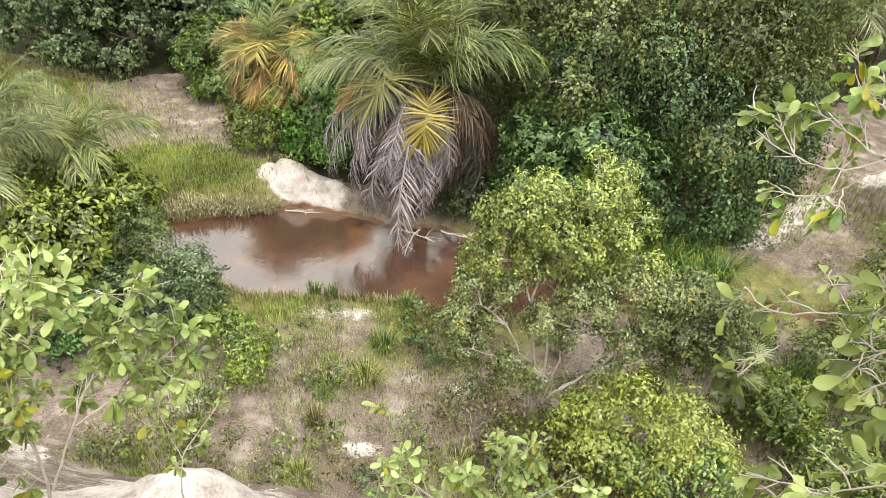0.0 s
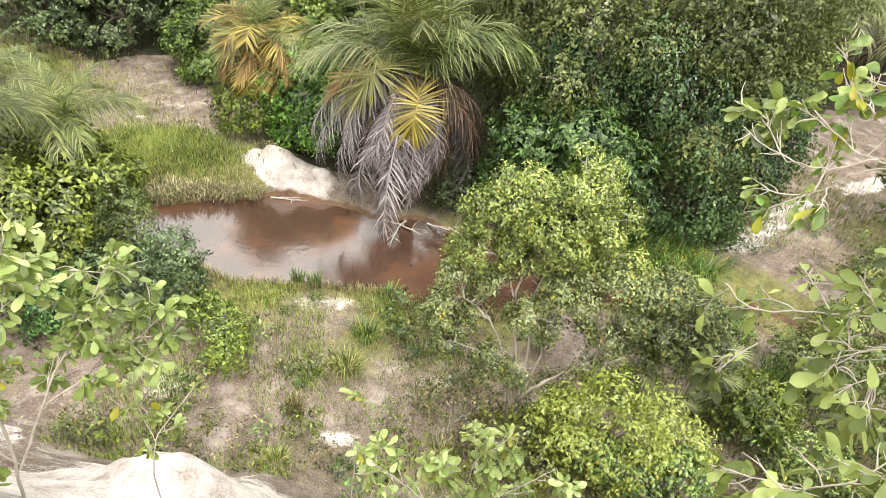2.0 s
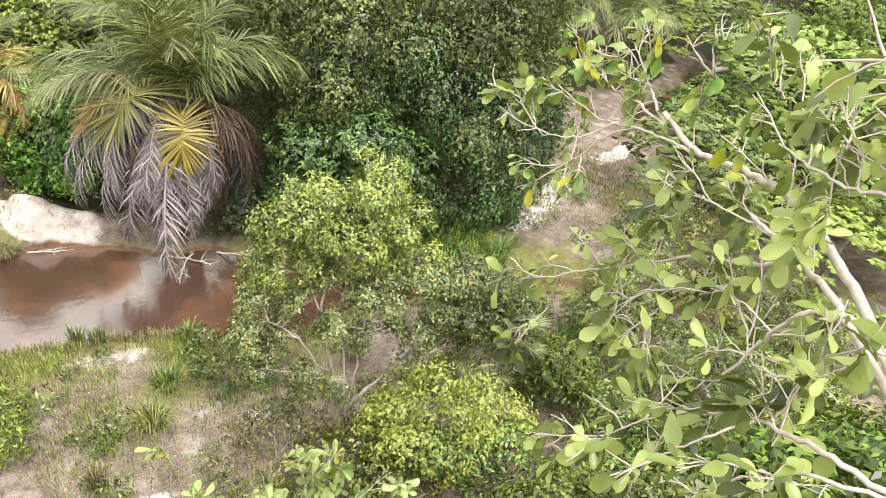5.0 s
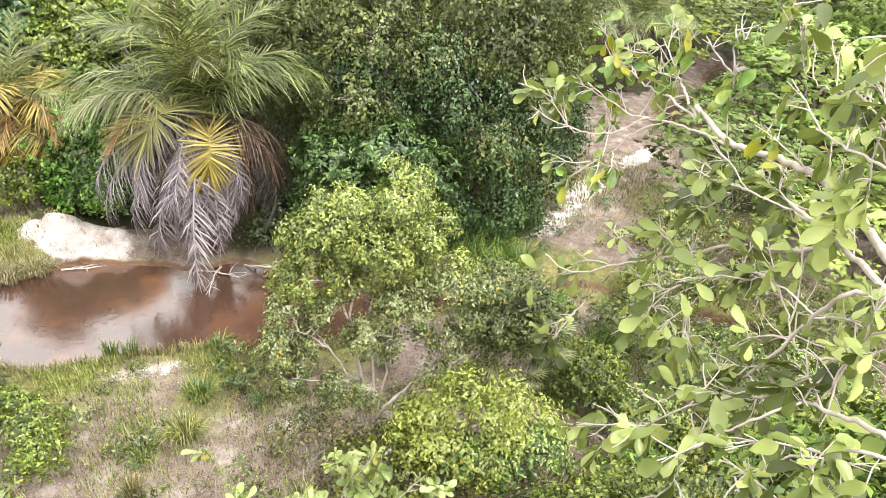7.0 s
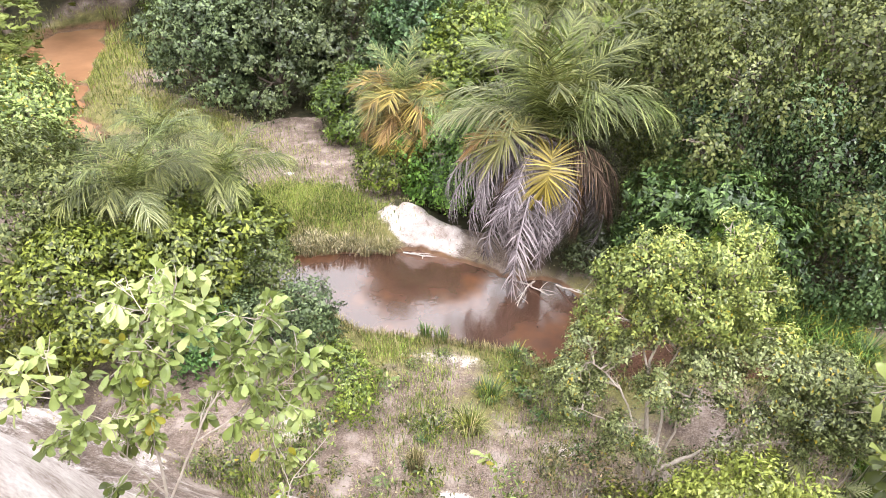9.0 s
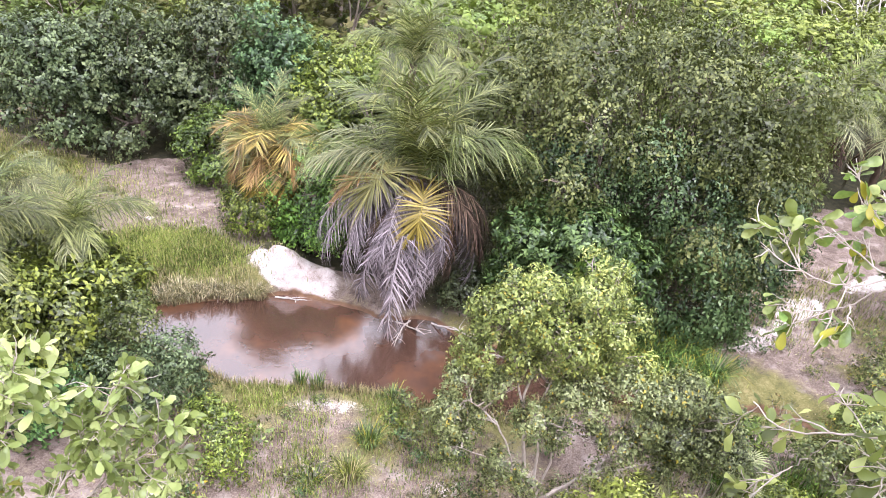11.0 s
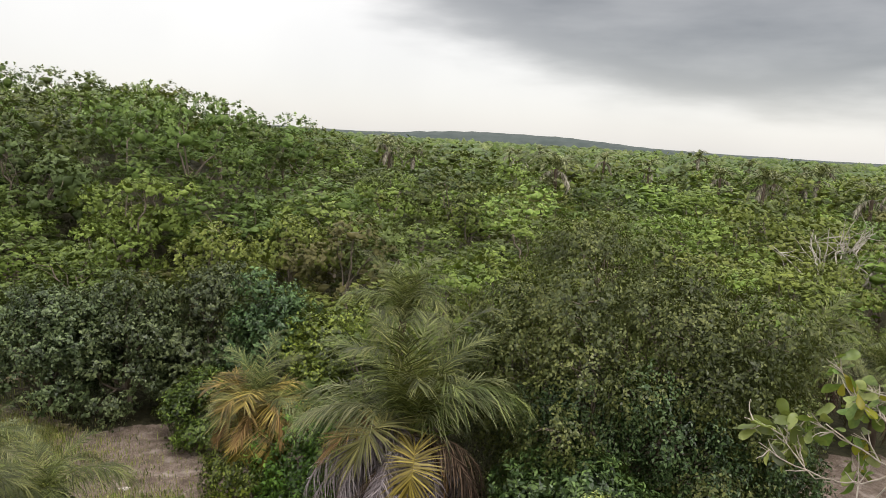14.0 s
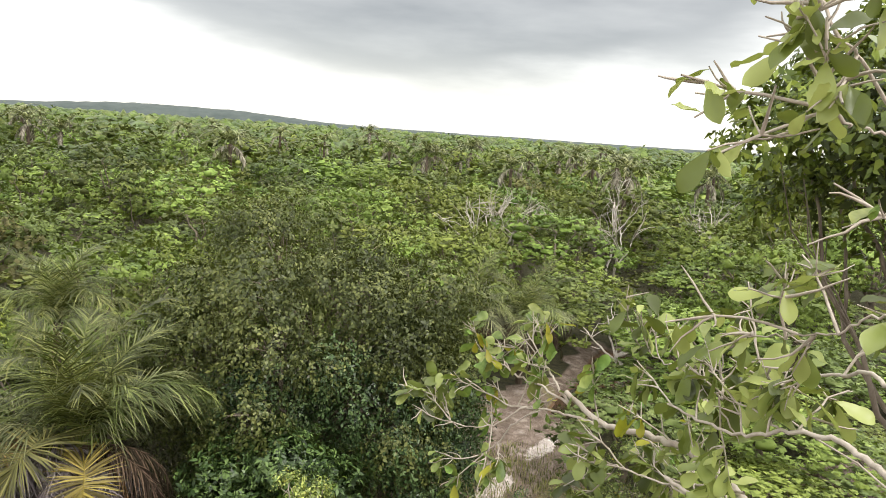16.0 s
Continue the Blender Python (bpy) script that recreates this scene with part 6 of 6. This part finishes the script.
def leafy_branch_tree(name, place, branches, label, seed, leaf=0.14, parts_limit=290, twigs=7, rosette=7, bark=BARK_PALE, spread=0.6, bare=0.25, pale=False):
    """A tree of given branch lines (world places); each carries twigs that end in rosettes of broad leaves."""
    r = np.random.default_rng(seed)
    ob = thing(name, place, label, "tree")
    origin = np.asarray(place, float)
    spots_ = []
    for line, r0, r1, *share in branches:
        share = share[0] if share else 0.9
        line = np.asarray(line, float) - origin
        t = np.linspace(0, 1, len(line))
        tt = np.linspace(0, 1, len(line) * 5)
        fine = np.stack([np.interp(tt, t, line[:, k]) for k in range(3)], 1)
        for _ in range(2):
            fine[1:-1] = (fine[:-2] + fine[1:-1] * 2 + fine[2:]) / 4
        fine[1:-1] += r.normal(0, 0.005, (len(fine) - 2, 3))
        part("branch", make_mesh("branch", [tube(fine, np.linspace(r0 * 0.5, r1 * 0.7, len(fine)), 8)], bark, True), ob)
        total = np.linalg.norm(np.diff(line, axis=0), axis=1).sum()
        way = unit(fine[-1] - fine[len(fine) // 2]) * 0.7
        for q in range(twigs):
            i = int(len(fine) * (bare + (1 - bare) * (q + r.uniform(0, 0.9)) / twigs))
            i = min(i, len(fine) - 1)
            rise_ = unit(way * 0.8 + r.normal(0, 0.6, 3) + [0, 0, 0.15])
            e = fine[i] + rise_ * r.uniform(0.5, 1.0) * spread
            tw = curve_to(r, fine[i], e, 6, 0.02, 0.045)
            bits = [tube(tw, np.linspace(0.0052, 0.0028, 6), 5)]
            spots_.append((e, rise_, share))
            for _ in range(3):
                w2 = unit(rise_ + r.normal(0, 0.65, 3))
                e2 = tw[3] + w2 * r.uniform(0.2, 0.4) * spread
                bits.append(tube(curve_to(r, tw[3], e2, 4, 0.0, 0.04), np.linspace(0.0034, 0.002, 4), 4))
                spots_.append((e2, w2, share))
            for _ in range(2):
                i2 = r.integers(1, 5)
                bits.append(tube(curve_to(r, tw[i2], tw[i2] + unit(rise_ + r.normal(0, 0.7, 3)) * r.uniform(0.2, 0.5) * spread, 5, 0.02, 0.06), np.linspace(0.0055, 0.002, 5), 4))
            part("twig", make_mesh("twig", bits, bark, True), ob)
        spots_.append((fine[-1], way, share))
    made, rest = 0, []
    for e, w, share in spots_:
        for _ in range(rosette):
            if r.random() > share:
                continue
            d = unit(w * 0.35 + r.normal(0, 0.62, 3) + [0, 0, -0.55])
            nrm = unit(np.array([0, 0, 1.0]) + r.normal(0, 0.45, 3))
            side = unit(np.cross(nrm, d))
            nn = np.cross(d, side)
            ln = leaf * r.uniform(0.35, 1.25) * (0.72 if share < 0.85 else 1.0)
            p = e - w * r.uniform(0, 0.12)
            rot = np.stack([d, side, nn], 1)
            if made < parts_limit:
                m = Matrix([[*(rot[k] * ln), p[k]] for k in range(3)] + [[0, 0, 0, 1]])
                kinds = LEAVES_PALE if pale else LEAVES
                me = LEAVES_Y[0] if r.random() < 0.1 else kinds[r.integers(len(kinds))]
                part("leaf", me, ob, m=m)
                made += 1
            else:
                v, f = LEAF_DATA[r.integers(len(LEAF_DATA))]
                rest.append((v * ln @ rot.T + p, f))
    if rest:
        part("foliage", make_mesh("foliage", rest, BROAD_PALE if pale else BROAD, True), ob, "rounded green leaves", kind="stuff")
    return ob


stem = on_ground(3.6, 0.5)
CROTCH = (3.4, 0.62, 12.6)
leafy_branch_tree("broadleaf_tree", stem, [
    ([stem, (3.5, 0.55, 12.0), CROTCH, (3.2, 0.7, 13.6), (2.6, 0.78, 14.3), (1.85, 0.82, 14.68)], 0.09, 0.03, 0.15),
    ((CROTCH, (2.56, 1.15, 13.06), (2.64, 1.64, 13.22), (2.74, 1.91, 13.23), (2.75, 2.11, 13.28), (2.74, 2.32, 13.31), (2.74, 2.6, 13.26), (2.73, 2.99, 13.14), (2.69, 3.34, 13.23)), 0.05, 0.024),
    (((2.7, 3.3, 13.15), (2.63, 3.51, 13.2), (2.58, 3.8, 13.19), (2.45, 4.05, 13.29)), 0.02, 0.006),
    (((2.7, 3.3, 13.15), (2.69, 3.48, 13.25), (2.71, 3.63, 13.31), (2.67, 3.85, 13.48)), 0.02, 0.006),
    (((2.73, 2.99, 13.14), (2.66, 3.18, 13.13), (2.61, 3.47, 13.07), (2.5, 3.76, 12.98), (2.35, 4.13, 13.06)), 0.02, 0.006),
    (((2.61, 3.47, 13.07), (2.48, 3.61, 12.91), (2.37, 3.7, 12.7), (2.3, 3.76, 12.63)), 0.012, 0.004),
    (((2.54, 3.56, 13.05), (2.35, 3.67, 12.88), (2.16, 3.87, 12.81), (2.11, 4.1, 12.97)), 0.012, 0.004),
    ((CROTCH, (2.47, 1.01, 13.04), (2.48, 1.42, 13.17), (2.57, 1.72, 13.19), (2.57, 1.91, 13.2), (2.57, 2.09, 13.2), (2.57, 2.26, 13.2)), 0.042, 0.014),
    (((2.57, 1.91, 13.19), (2.57, 2.02, 13.09), (2.53, 2.26, 12.92), (2.53, 2.49, 12.79), (2.42, 2.72, 12.56), (2.24, 2.97, 12.32), (2.03, 3.2, 12.08), (1.93, 3.42, 12.1)), 0.026, 0.006),
    (((2.57, 2.09, 13.2), (2.56, 2.26, 13.17), (2.5, 2.46, 13.15), (2.44, 2.66, 13.13)), 0.014, 0.005),
    (((2.74, 1.93, 13.27), (2.71, 2.11, 13.22), (2.68, 2.27, 13.15), (2.65, 2.46, 13.14)), 0.016, 0.005),
    (((2.53, 2.49, 12.79), (2.46, 2.54, 12.57), (2.38, 2.62, 12.39), (2.32, 2.72, 12.28)), 0.012, 0.004),
    (((2.24, 2.97, 12.32), (2.11, 3.0, 12.07), (2.01, 3.02, 11.86), (1.91, 3.02, 11.8)), 0.011, 0.004),
    (((2.53, 2.26, 12.92), (2.46, 2.34, 12.72), (2.36, 2.39, 12.49), (2.3, 2.37, 12.42)), 0.011, 0.004),
    ((CROTCH, (2.49, 1.05, 13.08), (2.42, 1.44, 13.3), (2.37, 1.61, 13.19), (2.4, 1.72, 12.95), (2.38, 1.76, 12.78), (2.35, 1.84, 12.47), (2.3, 1.89, 12.31)), 0.03, 0.008),
    (((2.4, 1.72, 12.95), (2.41, 1.89, 12.94), (2.41, 2.05, 12.92), (2.37, 2.16, 12.8)), 0.012, 0.004),
    (((2.38, 1.49, 12.9), (2.37, 1.61, 12.81), (2.39, 1.72, 12.75), (2.41, 1.8, 12.77), (2.46, 1.88, 12.8)), 0.014, 0.005),
    ((CROTCH, (2.27, 0.81, 13.01), (2.15, 1.05, 12.99), (2.15, 1.2, 12.92), (2.2, 1.38, 12.78), (2.18, 1.51, 12.69), (2.16, 1.67, 12.64)), 0.03, 0.008),
    (((2.18, 1.51, 12.69), (2.09, 1.65, 12.56), (2.0, 1.76, 12.4), (1.88, 1.83, 12.22), (1.75, 1.93, 12.06)), 0.014, 0.005),
    (((2.17, 1.41, 12.77), (2.03, 1.44, 12.66), (1.94, 1.52, 12.48), (1.83, 1.53, 12.33), (1.76, 1.48, 12.18)), 0.014, 0.004),
    ((CROTCH, (2.27, 0.81, 13.01), (2.09, 0.93, 13.03), (2.02, 1.1, 12.89), (1.97, 1.17, 12.8), (1.84, 1.21, 12.64), (1.83, 1.28, 12.53)), 0.022, 0.005),
    (((2.02, 1.1, 12.89), (1.97, 1.08, 12.82), (1.92, 1.01, 12.74), (1.81, 0.99, 12.63)), 0.012, 0.004),
    (((2.2, 1.38, 12.78), (2.23, 1.37, 12.88), (2.26, 1.39, 13.02), (2.26, 1.36, 13.19)), 0.012, 0.005),
    (((2.9, 0.74, 14.0), (2.3, 0.8, 13.8), (2.31, 1.08, 13.88), (2.35, 1.23, 13.89), (2.38, 1.36, 13.87), (2.37, 1.52, 13.81), (2.35, 1.67, 13.72), (2.39, 1.92, 13.68), (2.43, 2.17, 13.65)), 0.028, 0.007, 1.0),
    (((2.9, 0.74, 14.0), (2.13, 0.96, 14.2), (2.18, 1.1, 14.21), (2.29, 1.28, 14.13), (2.36, 1.5, 14.06), (2.42, 1.73, 14.01)), 0.018, 0.005, 1.0),
    (((2.9, 0.74, 14.0), (1.74, 0.77, 14.51), (1.78, 0.88, 14.47), (1.81, 0.99, 14.39), (1.87, 1.15, 14.33), (1.9, 1.33, 14.27)), 0.008, 0.003, 0.8),
    ((CROTCH, (3.05, 1.4, 13.5), (2.95, 2.41, 13.69), (2.91, 2.58, 13.64), (2.89, 2.73, 13.63), (2.87, 2.92, 13.68)), 0.01, 0.004),
    (((2.37, 1.52, 13.81), (2.41, 1.66, 13.84), (2.41, 1.81, 13.81), (2.44, 1.93, 13.81)), 0.01, 0.004, 1.0),
    (((1.85, 0.82, 14.68), (1.81, 0.89, 14.9), (1.73, 0.91, 15.02), (1.65, 0.93, 15.1), (1.55, 0.97, 15.13), (1.5, 0.98, 15.16)), 0.012, 0.004, 0.8),
    (((1.81, 0.89, 14.9), (1.73, 0.92, 14.93), (1.65, 0.95, 14.94), (1.58, 0.96, 14.97)), 0.008, 0.003, 0.8),
], "broad-leaved tree with pale crooked branches at the bluff's edge", 501, twigs=5, rosette=3, leaf=0.145, spread=0.4, bare=0.55)

stem = on_ground(-3.3, 2.9)
leafy_branch_tree("sapling", stem, [
    ([stem, (-3.25, 2.95, 9.8), (-3.3, 3.1, 10.7), (-3.1, 3.3, 11.2), (-3.0, 3.4, 11.6)], 0.03, 0.008),
    ([(-3.25, 2.95, 9.6), (-2.95, 3.3, 10.4), (-2.7, 3.6, 10.9), (-2.5, 3.75, 11.3)], 0.024, 0.006),
    ([(-3.25, 2.95, 9.7), (-3.5, 2.8, 10.5), (-3.7, 2.7, 11.2)], 0.02, 0.006),
    ([(-3.0, 3.2, 10.2), (-2.6, 3.6, 10.4), (-2.3, 3.85, 10.6)], 0.016, 0.005),
    ([(-3.3, 3.05, 10.6), (-3.4, 3.3, 11.2), (-3.35, 3.5, 11.4)], 0.016, 0.005),
], "leafy sapling with broad pale green leaves on the slope", 502, twigs=15, rosette=9, spread=0.5, leaf=0.135, pale=True)

stem = on_ground(-2.7, 3.7)
leafy_branch_tree("sapling", stem, [([stem, (-2.65, 3.75, 8.5), (-2.6, 3.85, 8.9), (-2.3, 4.3, 9.25)], 0.02, 0.006), ([(-2.6, 3.85, 8.8), (-2.8, 4.0, 9.3)], 0.012, 0.004)], "thin sapling with a tuft of pale leaves", 503, twigs=3, rosette=5, spread=0.3, pale=True)
stem = on_ground(-0.6, 3.7)
leafy_branch_tree("sapling", stem, [([stem, (-0.6, 3.75, 8.6), (-0.5, 3.7, 9.6), (-0.45, 3.7, 10.0)], 0.02, 0.006)], "thin sapling with a tuft of pale leaves", 504, twigs=3, rosette=5, spread=0.3, pale=True)
stem = on_ground(0.5, 3.9)
leafy_branch_tree("sapling", stem, [([stem, (0.5, 3.9, 7.8), (0.6, 3.9, 8.9), (0.7, 3.9, 9.3)], 0.02, 0.006), ([(0.5, 3.9, 8.0), (0.2, 3.9, 8.9)], 0.015, 0.005), ([(0.5, 3.9, 8.2), (1.0, 3.9, 9.0)], 0.015, 0.005), ([(0.5, 3.9, 7.9), (-0.1, 3.8, 8.7), (-0.4, 3.8, 9.0)], 0.015, 0.005), ([(0.5, 3.9, 8.0), (1.2, 4.0, 8.6), (1.5, 4.1, 8.8)], 0.015, 0.005)], "leafy sapling with broad green leaves on the slope", 505, twigs=6, rosette=7, spread=0.45, pale=True)
